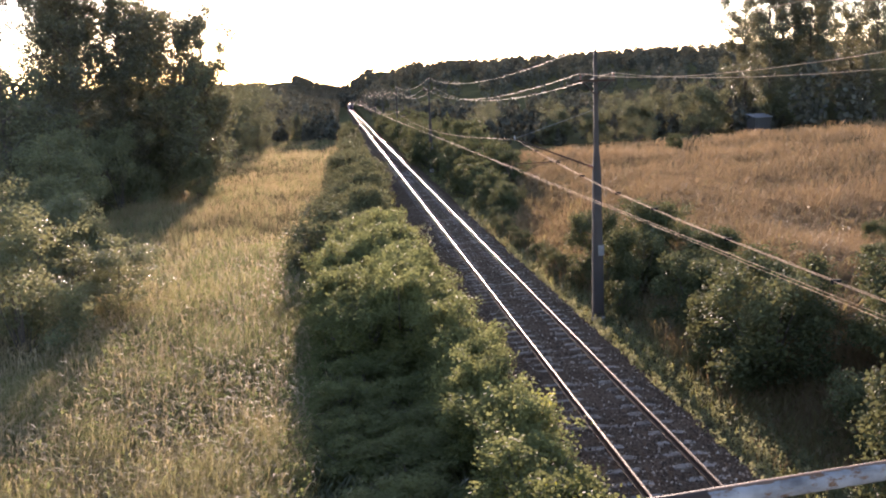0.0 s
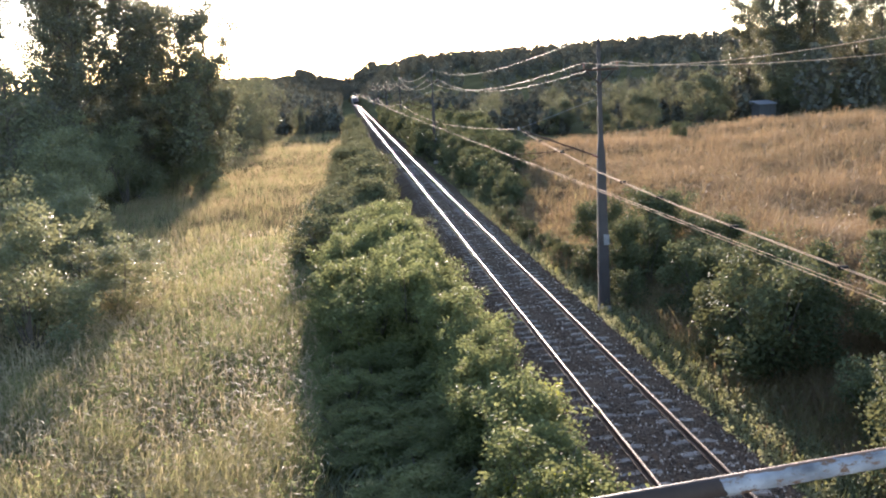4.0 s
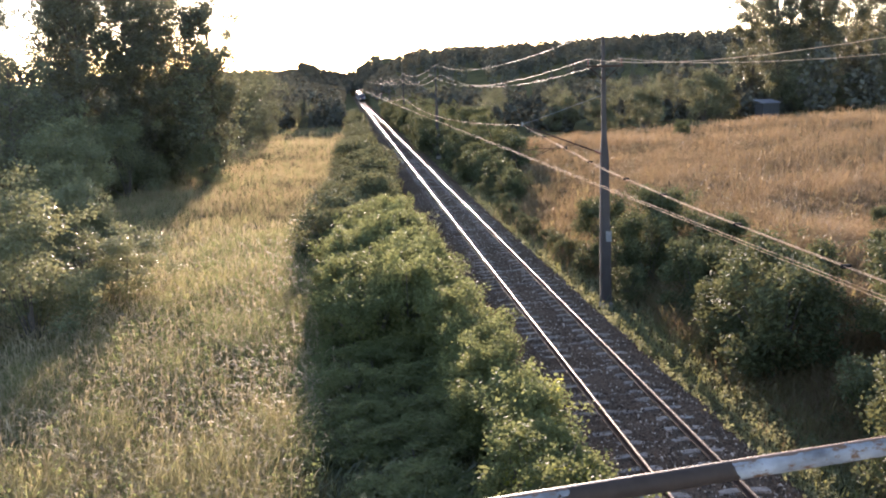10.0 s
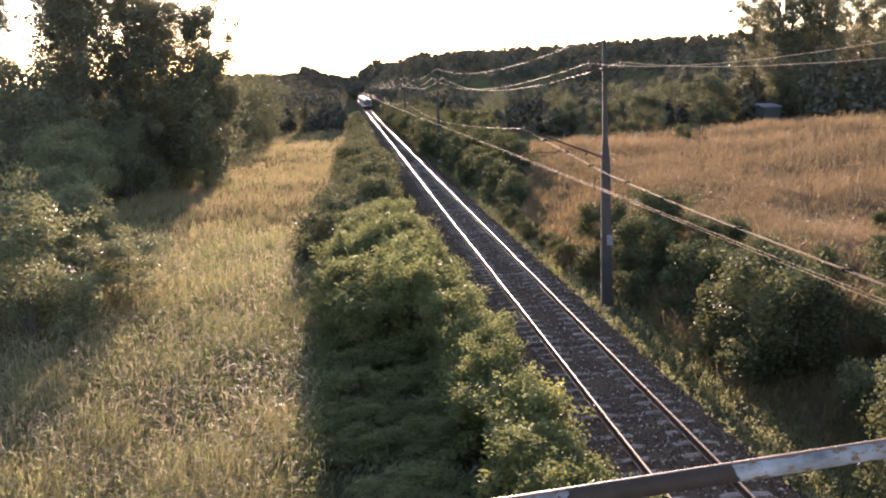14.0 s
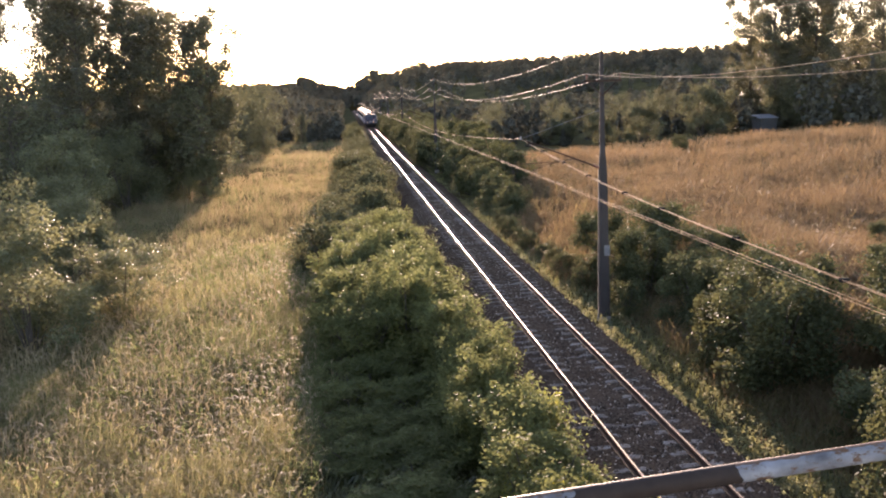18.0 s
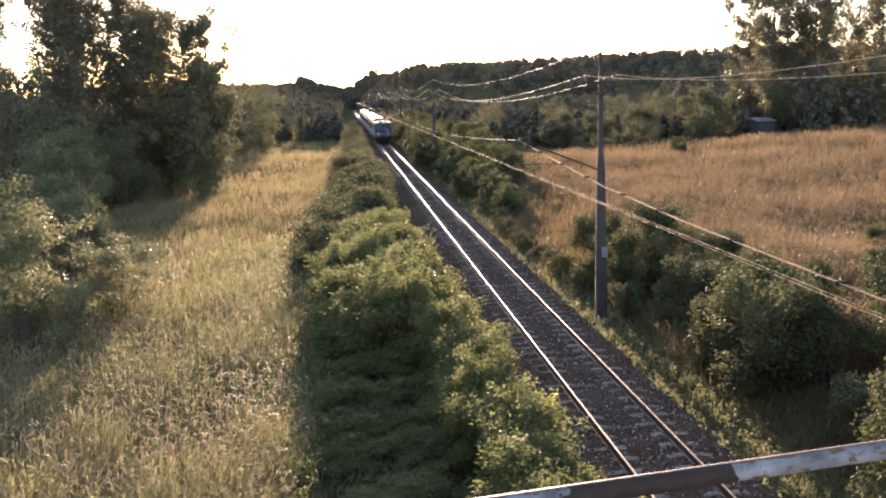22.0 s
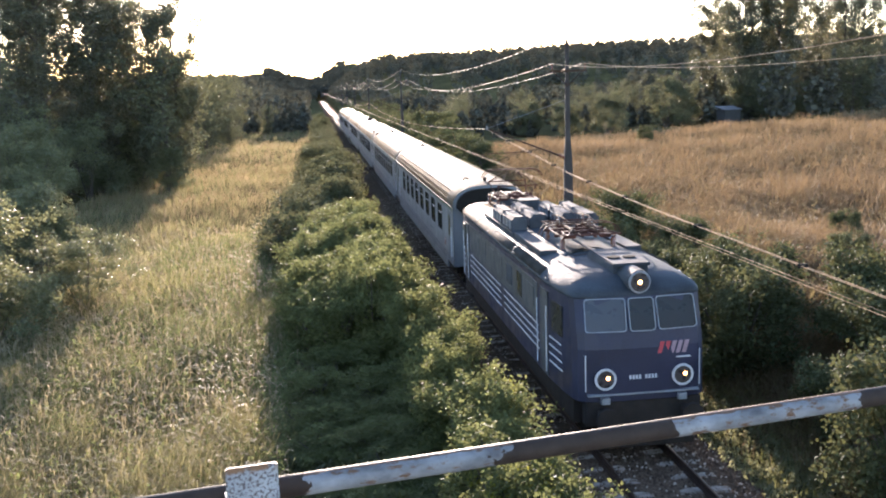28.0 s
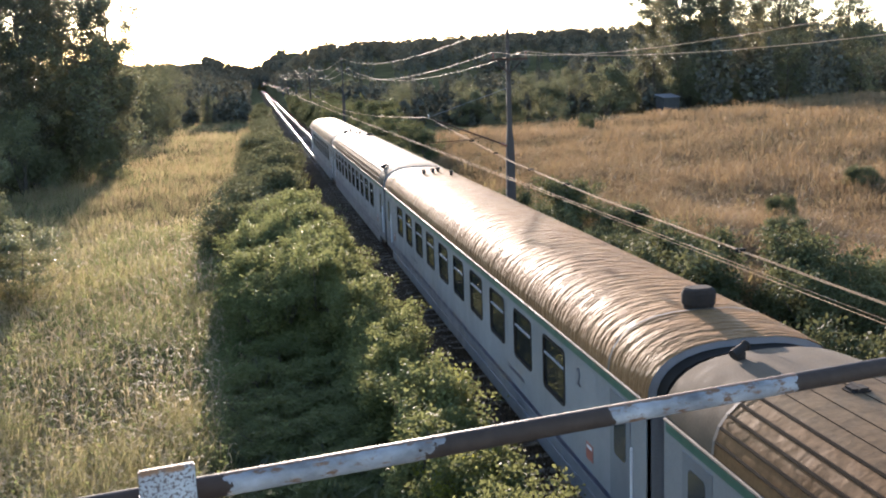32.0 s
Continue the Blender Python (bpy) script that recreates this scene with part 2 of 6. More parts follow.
M_WIRE_AL = plain("bare_line_wire", (0.32, 0.22, 0.135), 0.72, 0.5, 0.15, 3)
M_INSUL = plain("brown_porcelain", (0.16, 0.07, 0.04), 0.2, 0, 0.2, 8)
M_BAND_PALE = plain("pale_band_paint", (0.16, 0.155, 0.15), 0.7, 0, 0.4, 9)
M_BARK = plain("bark", (0.085, 0.068, 0.052), 0.95, 0, 0.5, 5, 0.7, 25)
M_LEAF_HEDGE = leafy("hedge_leaf", (0.044, 0.058, 0.022), (0.155, 0.165, 0.062), 0.42, 0.35, 0.6, None, (0.27, 0.27, 0.105), 0.05)
# bank shrubs: shade on their near side is put into darker leaf colours
M_LEAF_BANK = leafy("shaded_bank_leaf", (0.038, 0.047, 0.021), (0.100, 0.106, 0.046), 0.24, 0.35, 0.7, None, (0.21, 0.20, 0.08), 0.09)
# same hedge further off; distance haze is painted in as greyer, flatter colour
M_LEAF_HEDGE_FAR = leafy("hazed_hedge_leaf", (0.060, 0.066, 0.032), (0.115, 0.115, 0.055), 0.28, 0.2, 0.75, None, (0.21, 0.20, 0.095), 0.06)
M_LEAF_YOUNG = leafy("young_leaf", (0.09, 0.12, 0.02), (0.22, 0.22, 0.03), 0.55, 0.5)
M_LEAF_FIELD = leafy("field_bush_leaf", (0.068, 0.074, 0.042), (0.12, 0.122, 0.068), 0.26, 0.15, 0.7, None, (0.28, 0.26, 0.12), 0.08)
M_LEAF_POPLAR = leafy("poplar_leaf", (0.060, 0.063, 0.040), (0.115, 0.113, 0.072), 0.26, 0.12, 0.5, None, (0.30, 0.27, 0.12), 0.12)
M_LEAF_WILLOW = leafy("willow_leaf", (0.08, 0.092, 0.048), (0.165, 0.17, 0.09), 0.4, 0.2, 0.5, None, (0.34, 0.31, 0.13), 0.12)
# distant crowns: the lift of hazy air is painted in as paler grey
M_LEAF_FAR = leafy("hazed_wood_leaf", (0.080, 0.078, 0.060), (0.10, 0.097, 0.073), 0.14, 0.02, 0.9, None, (0.20, 0.18, 0.09), 0.03)
M_GRASS = leafy("meadow_grass", (0.080, 0.102, 0.040), (0.215, 0.205, 0.095), 0.58, 0.16, 0.7, (0.25, 0.185, 0.082), (0.37, 0.33, 0.145))
M_SEED = leafy("seed_heads", (0.20, 0.15, 0.08), (0.38, 0.30, 0.17), 0.55, 0.4, 0.6, None, (0.52, 0.42, 0.23))
M_VERGE = leafy("verge_grass", (0.085, 0.10, 0.045), (0.20, 0.19, 0.10), 0.5, 0.5, 0.6)
M_BANKWEED = leafy("bank_weed", (0.075, 0.07, 0.028), (0.19, 0.145, 0.065), 0.45, 0.5, 0.6, None, (0.34, 0.25, 0.11))
M_HERB = leafy("verge_herb", (0.09, 0.105, 0.05), (0.20, 0.20, 0.11), 0.48, 0.6, 0.7, None, (0.34, 0.31, 0.14), 0.06)
M_MEADOW_WEED = leafy("meadow_weed", (0.075, 0.10, 0.038), (0.17, 0.19, 0.075), 0.5, 0.5, 0.75, None, (0.31, 0.32, 0.11), 0.04)
# weeds before the hedge: the hedge's shade is put into this darker green
M_WEED = leafy("shade_dark_weed", (0.048, 0.055, 0.030), (0.095, 0.098, 0.052), 0.35, 0.4, 0.5)
M_DRY = leafy("dry_grass", (0.080, 0.052, 0.026), (0.25, 0.175, 0.095), 0.40, 0.14, 0.7, (0.17, 0.10, 0.05), (0.36, 0.25, 0.125))
M_DRY_PALE = leafy("pale_dry_grass", (0.15, 0.105, 0.055), (0.30, 0.225, 0.13), 0.5, 0.2, 0.7, None, (0.44, 0.33, 0.18), 0.05)
M_HUT = plain("hut_boards", (0.038, 0.035, 0.032), 0.8, 0, 0.3, 2)
M_HUT_ROOF = plain("hut_sheet_roof", (0.13, 0.135, 0.145), 0.55, 0.2, 0.3, 2)
# train
M_LOCO_BLUE = plain("loco_navy_paint", (0.022, 0.025, 0.050), 0.45, 0, 0.45, 1.2, spec=0.35)
M_LOCO_GREY = plain("loco_grey_paint", (0.066, 0.071, 0.073), 0.5, 0, 0.4, 1.5, spec=0.25)
M_LOCO_ROOF = plain("loco_roof_paint", (0.050, 0.058, 0.065), 0.7, 0.0, 0.6, 1.8, 0.2, spec=0.12)
M_WHITE = plain("white_paint", (0.495, 0.503, 0.517), 0.45, 0, 0.2, 3)
M_PALE_FRAME = plain("pale_window_trim", (0.25, 0.265, 0.28), 0.5, 0.2, 0.35, 5)
M_PANTO = plain("pantograph_red_brown", (0.105, 0.055, 0.034), 0.75, 0.0, 0.5, 6, spec=0.15)
M_PLATE_RED = plain("red_plate_paint", (0.20, 0.06, 0.04), 0.5, 0, 0.3, 6)
M_RED_PAINT = plain("red_oxide_paint", (0.095, 0.038, 0.025), 0.7, 0, 0.45, 6, spec=0.15)
M_LOGO_RED = plain("red_lettering", (0.42, 0.06, 0.07), 0.45, 0, 0.1, 3)
M_LOGO_PALE = plain("pale_pink_lettering", (0.30, 0.21, 0.24), 0.5, 0, 0.2, 6)
M_SHOULDER = plain("dusty_roof_shoulder", (0.060, 0.055, 0.048), 0.88, 0, 0.7, 1.6, 0.3, spec=0.03)
M_COACH = plain("coach_pale_paint", (0.168, 0.172, 0.176), 0.45, 0, 0.3, 0.9)
M_COACH_LOW = plain("coach_grey_skirt", (0.115, 0.122, 0.130), 0.5, 0, 0.35, 1.1)
M_STRIPE_GREEN = plain("green_stripe_paint", (0.036, 0.090, 0.066), 0.4, 0, 0.2, 2)
M_STRIPE_NAVY = plain("navy_stripe_paint", (0.030, 0.036, 0.062), 0.4, 0, 0.2, 2)
M_RUBBER = plain("black_rubber", (0.022, 0.019, 0.016), 0.9, 0, 0.3, 5, spec=0.05)
M_UNDER = plain("brake_dust_black", (0.032, 0.027, 0.023), 0.9, 0.0, 0.4, 3, spec=0.1)
M_LINING = plain("coach_lining", (0.34, 0.31, 0.26), 0.7, 0, 0.2, 1)
M_SEAT = plain("seat_cloth", (0.05, 0.06, 0.14), 0.9, 0, 0.2, 2)
M_GLASS = make_glass("coach_window_glass", (0.030, 0.030, 0.026), 0.38)
M_CAB_GLASS = make_glass("cab_window_glass", (0.12, 0.15, 0.18), 0.35)
M_ROOF_RIB = plain("dark_roof_rib", (0.035, 0.026, 0.018), 0.85, 0.0, 0.4, 3, spec=0.02)
M_STRIPE_OLIVE = plain("olive_stripe_paint", (0.058, 0.080, 0.058), 0.45, 0, 0.25, 2)
M_BOX_GREY = plain("resistor_grey_paint", (0.076, 0.079, 0.082), 0.74, 0.0, 0.5, 3, spec=0.08)
M_CAB_DARK = plain("dark_cab_glass", (0.022, 0.024, 0.024), 0.3, 0, 0.4, 1.5, spec=0.2)
M_LAMP_DISH = plain("lamp_reflector", (0.055, 0.05, 0.05), 0.3, 0.3, 0.3, 6)
# paler copy of the cab glass; its tint paints the sky's reflection
M_CAB_PALE = plain("sky_sheen_cab_glass", (0.045, 0.050, 0.058), 0.3, 0, 0.4, 1.5, spec=0.3)
M_ROOF_RIBBED = make_roof("sooty_ribbed_roof", (0.145, 0.100, 0.056), 0.0, 0.62, 0.0)
M_ROOF_WRINKLED = make_roof("wrinkled_sheet_roof", (0.205, 0.120, 0.056), 1.0, 0.64, 0.0)
M_ROOF_END = plain("roof_end_paint", (0.105, 0.080, 0.054), 0.8, 0.0, 0.4, 2, spec=0.06)
M_LAMP = glowing("headlamp_glow", (1.0, 0.44, 0.12), 2.2)
M_ROOF_SLOPE = make_roof("tan_sheet_slope", (0.150, 0.090, 0.044), 0.0, 0.6, 0.0)
M_ROOF_COLLAR = plain("pale_roof_collar", (0.16, 0.13, 0.10), 0.7, 0, 0.35, 3, spec=0.15)
M_FIELD_WEED = leafy("field_weed", (0.075, 0.062, 0.028), (0.17, 0.125, 0.06), 0.4, 0.3, 0.6, None, (0.28, 0.20, 0.09))
M_TAN_DUST = plain("dusty_tan_roof", (0.125, 0.068, 0.034), 0.9, 0, 0.65, 2.5, 0.3, spec=0.02)

# ---- building tools ----
def link(name, mesh, material, parent=None, label="", smooth=False):
    if material is not None and not mesh.materials:
        mesh.materials.append(material)
    if smooth:
        mesh.polygons.foreach_set("use_smooth", np.ones(len(mesh.polygons), dtype=bool))
    ob = new(name, mesh)
    if parent is not None:
        ob.parent = parent
    if label:
        ob["label"] = label
    return ob


def part(name, bm, material, parent, label="", smooth=False):
    mesh = bpy.data.meshes.new(name)
    bm.to_mesh(mesh)
    bm.free()
    return link(name, mesh, material, parent, label, smooth)


def share(name, ob, parent, m):
    """Another part on the same mesh."""
    o = new(name, ob.data)
    o.parent, o.matrix_basis = parent, m
    return o


def thing(name, m, label, category, group="", kind=""):
    e = new(name)
    e.empty_display_size = 0.2
    e.matrix_basis = m
    return tagged(e, label, category, group, kind)


def array_mesh(name, verts, faces):
    """A mesh from an (n, 3) array and an (m, k) array of corners."""
    me = bpy.data.meshes.new(name)
    k = faces.shape[1]
    me.vertices.add(len(verts))
    me.vertices.foreach_set("co", np.ascontiguousarray(verts, dtype=np.float32).ravel())
    me.loops.add(faces.size)
    me.loops.foreach_set("vertex_index", np.ascontiguousarray(faces, dtype=np.int32).ravel())
    me.polygons.add(len(faces))
    me.polygons.foreach_set("loop_start", np.arange(0, faces.size, k, dtype=np.int32))
    me.update(calc_edges=True)
    return me


def box(bm, x0, x1, y0, y1, z0, z1, bevel=0.0):
    b = bmesh.new() if bevel else bm
    v = [b.verts.new((x, y, z)) for x in (x0, x1) for y in (y0, y1) for z in (z0, z1)]
    for f in ((0, 1, 3, 2), (4, 6, 7, 5), (0, 4, 5, 1), (2, 3, 7, 6), (0, 2, 6, 4), (1, 5, 7, 3)):
        b.faces.new([v[i] for i in f])
    if bevel:
        bmesh.ops.bevel(b, geom=list(b.edges), offset=bevel, segments=2, affect="EDGES")
        me = bpy.data.meshes.new("t")
        b.to_mesh(me)
        b.free()
        bm.from_mesh(me)
        bpy.data.meshes.remove(me)
    return bm


def rod(bm, p, q, r0, r1=None, seg=8, caps=True):
    """A straight round bar from p to q."""
    p, q = Vector(p), Vector(q)
    r1 = r0 if r1 is None else r1
    rot = (q - p).to_track_quat("Z", "Y").to_matrix()
    rings = []
    for c, r in ((p, r0), (q, r1)):
        rings.append([bm.verts.new(c + rot @ Vector((r * math.cos(a), r * math.sin(a), 0)))
                      for a in (2 * math.pi * i / seg for i in range(seg))])
    for i in range(seg):
        bm.faces.new((rings[0][i], rings[0][(i + 1) % seg], rings[1][(i + 1) % seg], rings[1][i]))
    if caps:
        bm.faces.new(rings[0][::-1])
        bm.faces.new(rings[1])
    return bm


def tube(bm, pts, r, seg=6):
    """A round bar through points, radius r (one number or one per point)."""
    pts = [Vector(p) for p in pts]
    rr = r if isinstance(r, (list, tuple)) else [r] * len(pts)
    last = None
    for i, p in enumerate(pts):
        d = (pts[min(i + 1, len(pts) - 1)] - pts[max(i - 1, 0)]).normalized()
        rot = d.to_track_quat("Z", "Y").to_matrix()
        ring = [bm.verts.new(p + rot @ Vector((rr[i] * math.cos(a), rr[i] * math.sin(a), 0)))
                for a in (2 * math.pi * k / seg for k in range(seg))]
        if last:
            for k in range(seg):
                bm.faces.new((last[k], last[(k + 1) % seg], ring[(k + 1) % seg], ring[k]))
        else:
            bm.faces.new(ring[::-1])
        last = ring
    bm.faces.new(last)
    return bm


def loft(bm, sections, closed=True, caps=True):
    """Skin over a row of outlines with equal corner counts."""
    rings = [[bm.verts.new(p) for p in s] for s in sections]
    n = len(rings[0])
    for a, b in zip(rings, rings[1:]):
        for i in range(n if closed else n - 1):
            j = (i + 1) % n
            bm.faces.new((a[i], a[j], b[j], b[i]))
    if caps and closed:
        bm.faces.new(rings[0][::-1])
        bm.faces.new(rings[-1])
    return bm


def rounded_rect(w, h, r, seg=3):
    pts = []
    for cx, cz, a0 in ((w / 2 - r, h / 2 - r, 0), (-w / 2 + r, h / 2 - r, 90), (-w / 2 + r, -h / 2 + r, 180), (w / 2 - r, -h / 2 + r, 270)):
        for i in range(seg + 1):
            a = radians(a0 + 90 * i / seg)
            pts.append((cx + r * math.cos(a), cz + r * math.sin(a)))
    return pts


def ring_plate(bm, w, h, r, border, depth):
    """A flat frame with rounded corners in the local x-z plane, its face towards -y."""
    o, i = rounded_rect(w, h, r + border * 0.5), rounded_rect(w - 2 * border, h - 2 * border, r)
    sets = [[bm.verts.new((x, y, z)) for x, z in pts] for pts, y in ((o, 0), (o, -depth), (i, -depth), (i, 0.03))]
    n = len(o)
    for a, b in zip(sets, sets[1:]):
        for k in range(n):
            j = (k + 1) % n
            bm.faces.new((a[k], b[k], b[j], a[j]))
    return bm


def plate(bm, w, h, r, y=0.0, thick=0.008):
    pts = rounded_rect(w, h, r)
    return loft(bm, [[(x, y, z) for x, z in pts], [(x, y + thick, z) for x, z in pts]])


def smooth_step(a, b, x):
    t = np.clip((np.asarray(x, dtype=float) - a) / (b - a), 0, 1)
    return t * t * (3 - 2 * t)


# ---- the lie of the land ----
def ground_z(x, y):
    x, y = np.asarray(x, dtype=float), np.asarray(y, dtype=float)
    near = 1 - smooth_step(260, 420, y)
    left = -0.62 + 0.9 * smooth_step(24, 70, -x) + 0.25 * np.sin(x * 0.21 + 1) * np.sin(y * 0.13) * smooth_step(5, 12, -x)
    # the field bank climbs towards a crest and falls away behind it
    crest = smooth_step(-10, 70, y) * (1 - 0.75 * smooth_step(94, 135, y))
    hump = smooth_step(30, 86, y) * (1 - smooth_step(93, 122, y))
    bank = (1.55 + 0.25 * crest) * smooth_step(3.6, 11.0, x) + 0.75 * (hump - 1) * smooth_step(9, 20, x)
    right = -0.62 + bank + (0.030 + 0.015 * crest) * np.clip(x - 9, 0, 60) + 0.18 * np.sin(x * 0.31) * np.sin(y * 0.19 + 0.5) * smooth_step(5, 10, x)
    z = np.where(x < 0, left, right) * near + (1 - near) * (-0.62)
    hill = 17.6 * smooth_step(300, 520, y + 0.25 * np.abs(x)) * smooth_step(-5, 32, x) * (1.06 + 0.14 * smooth_step(60, 160, x))
    hill += 13 * smooth_step(420, 660, y) * smooth_step(10, 60, -x)
    hill += 13.0 * smooth_step(700, 900, y) * (1 - smooth_step(25, 80, x)) * (1 - smooth_step(45, 110, -x))
    return z + hill


def build_ground():
    xs = np.unique(np.concatenate([np.linspace(-14, 14, 57), np.linspace(-60, 60, 61), -np.geomspace(60, 1800, 22), np.geomspace(60, 1800, 22)]))
    ys = np.unique(np.concatenate([np.linspace(-40, 120, 121), np.linspace(120, 420, 61), np.geomspace(420, 3000, 30), -np.geomspace(40, 400, 8)]))
    X, Y = np.meshgrid(xs, ys)
    Z = ground_z(X, Y)
    Z = np.where(np.abs(X) < 3.2, np.minimum(Z, -0.62), Z)
    v = np.stack([X, Y, Z], -1).reshape(-1, 3)
    i = (np.arange(len(ys) - 1)[:, None] * len(xs) + np.arange(len(xs) - 1)[None, :]).ravel()
    f = np.stack([i, i + 1, i + 1 + len(xs), i + len(xs)], 1)
    ob = link("ground", array_mesh("ground", v, f), M_GROUND, smooth=True)
    tagged(ob, "rough earth and turf rising to a field bank", "ground", kind="structure")


build_ground()


# ---- track ----
TRACK_END = 700.0


def build_track():
    track = thing("track", pose(0, 0, 0), "single railway track with bright rails on dark ballast", "railway track", kind="structure")
    # ballast bed, an even dam with ragged shoulders
    rows, prof = [], [(-2.55, -0.66), (-1.82, -0.32), (-1.5, -0.20), (-0.95, -0.185), (0, -0.20), (0.95, -0.185), (1.5, -0.20), (1.82, -0.32), (2.4, -0.66)]
    ys = np.concatenate([np.linspace(-30, 80, 221), np.linspace(81, TRACK_END, 120)])
    rng = np.random.default_rng(3)
    v = np.array([[(x + rng.normal(0, 0.05), y, z + rng.normal(0, 0.018)) for x, z in prof] for y in ys]).reshape(-1, 3)
    n = len(prof)
    i = (np.arange(len(ys) - 1)[:, None] * n + np.arange(n - 1)[None, :]).ravel()
    bed = link("ballast_bed", array_mesh("ballast_bed", v, np.stack([i, i + 1, i + 1 + n, i + n], 1)), M_BALLAST, track)
    # loose stones
    cnt = 26000
    r = np.sqrt(rng.uniform(0, 1, cnt))
    y = 8 + 62 * rng.uniform(0, 1, cnt) ** 1.5
    x = rng.uniform(-1.95, 1.95, cnt)
    zb = np.interp(x, [p[0] for p in prof], [p[1] for p in prof])
    s = rng.uniform(0.02, 0.042, cnt)
    tet = np.array([(1, 0, -0.4), (-0.6, 0.9, -0.4), (-0.6, -0.9, -0.4), (0, 0, 0.9), (0.1, 0.6, 0.55)])
    a = rng.uniform(0, 6.28, cnt)
    rot = np.stack([np.stack([np.cos(a), -np.sin(a), 0 * a], -1), np.stack([np.sin(a), np.cos(a), 0 * a], -1), np.stack([0 * a, 0 * a, 1 + 0 * a], -1)], 1)
    vv = np.einsum("nij,kj->nki", rot, tet) * s[:, None, None] * rng.uniform(0.7, 1.3, (cnt, 1, 3)) + np.stack([x, y, zb + 0.012], -1)[:, None]
    tri = np.array([(0, 1, 4), (0, 4, 3), (1, 2, 3), (1, 3, 4), (2, 0, 3)])
    ff = (np.arange(cnt)[:, None, None] * 5 + tri[None]).reshape(-1, 3)
    st = link("ballast_stones", array_mesh("ballast_stones", vv.reshape(-1, 3), ff), M_STONE, track, "loose broken ballast stones")
    tagged(st, kind="stuff")
    # rails: foot, web and head
    half = [(0.0, -0.16), (0.07, -0.16), (0.07, -0.145), (0.012, -0.125), (0.010, -0.05), (0.036, -0.038), (0.036, -0.010), (0.028, -0.002), (0.0, 0.0)]
    prof_r = half + [(-x, z) for x, z in half[-2:0:-1]]
    for side in (-0.753, 0.753):
        body = bmesh.new()
        loft(body, [[(x + side, y, z - 0.003) for x, z in prof_r] for y in (-30, 0, 40, 120, TRACK_END)])
        rail = part("rail", body, M_RUST, track, "rusty steel rail")
        head = bmesh.new()
        tops = [(-0.014, 0.001), (-0.008, 0.003), (0.008, 0.003), (0.014, 0.001)]
        loft(head, [[(x + side, y, z) for x, z in tops] for y in (-30, 0, 40, 120, TRACK_END)], closed=False)
        part("rail_head", head, M_RAIL, rail, "rail head polished bright by wheels", smooth=True)
    return track


TRACK = build_track()

# ---- overhead line ----
MAST_X, MAST_YS = 2.64, [34.0 + 71.5 * k for k in range(-1, 8)]
LINE_LOW = 4.92


def mast_x(y):
    """The far masts stand a little further from the rails."""
    return MAST_X + 0.0072 * max(0.0, y - 34)


def mast_lift(y):
    return 0.22 if y > 60 else 0.0


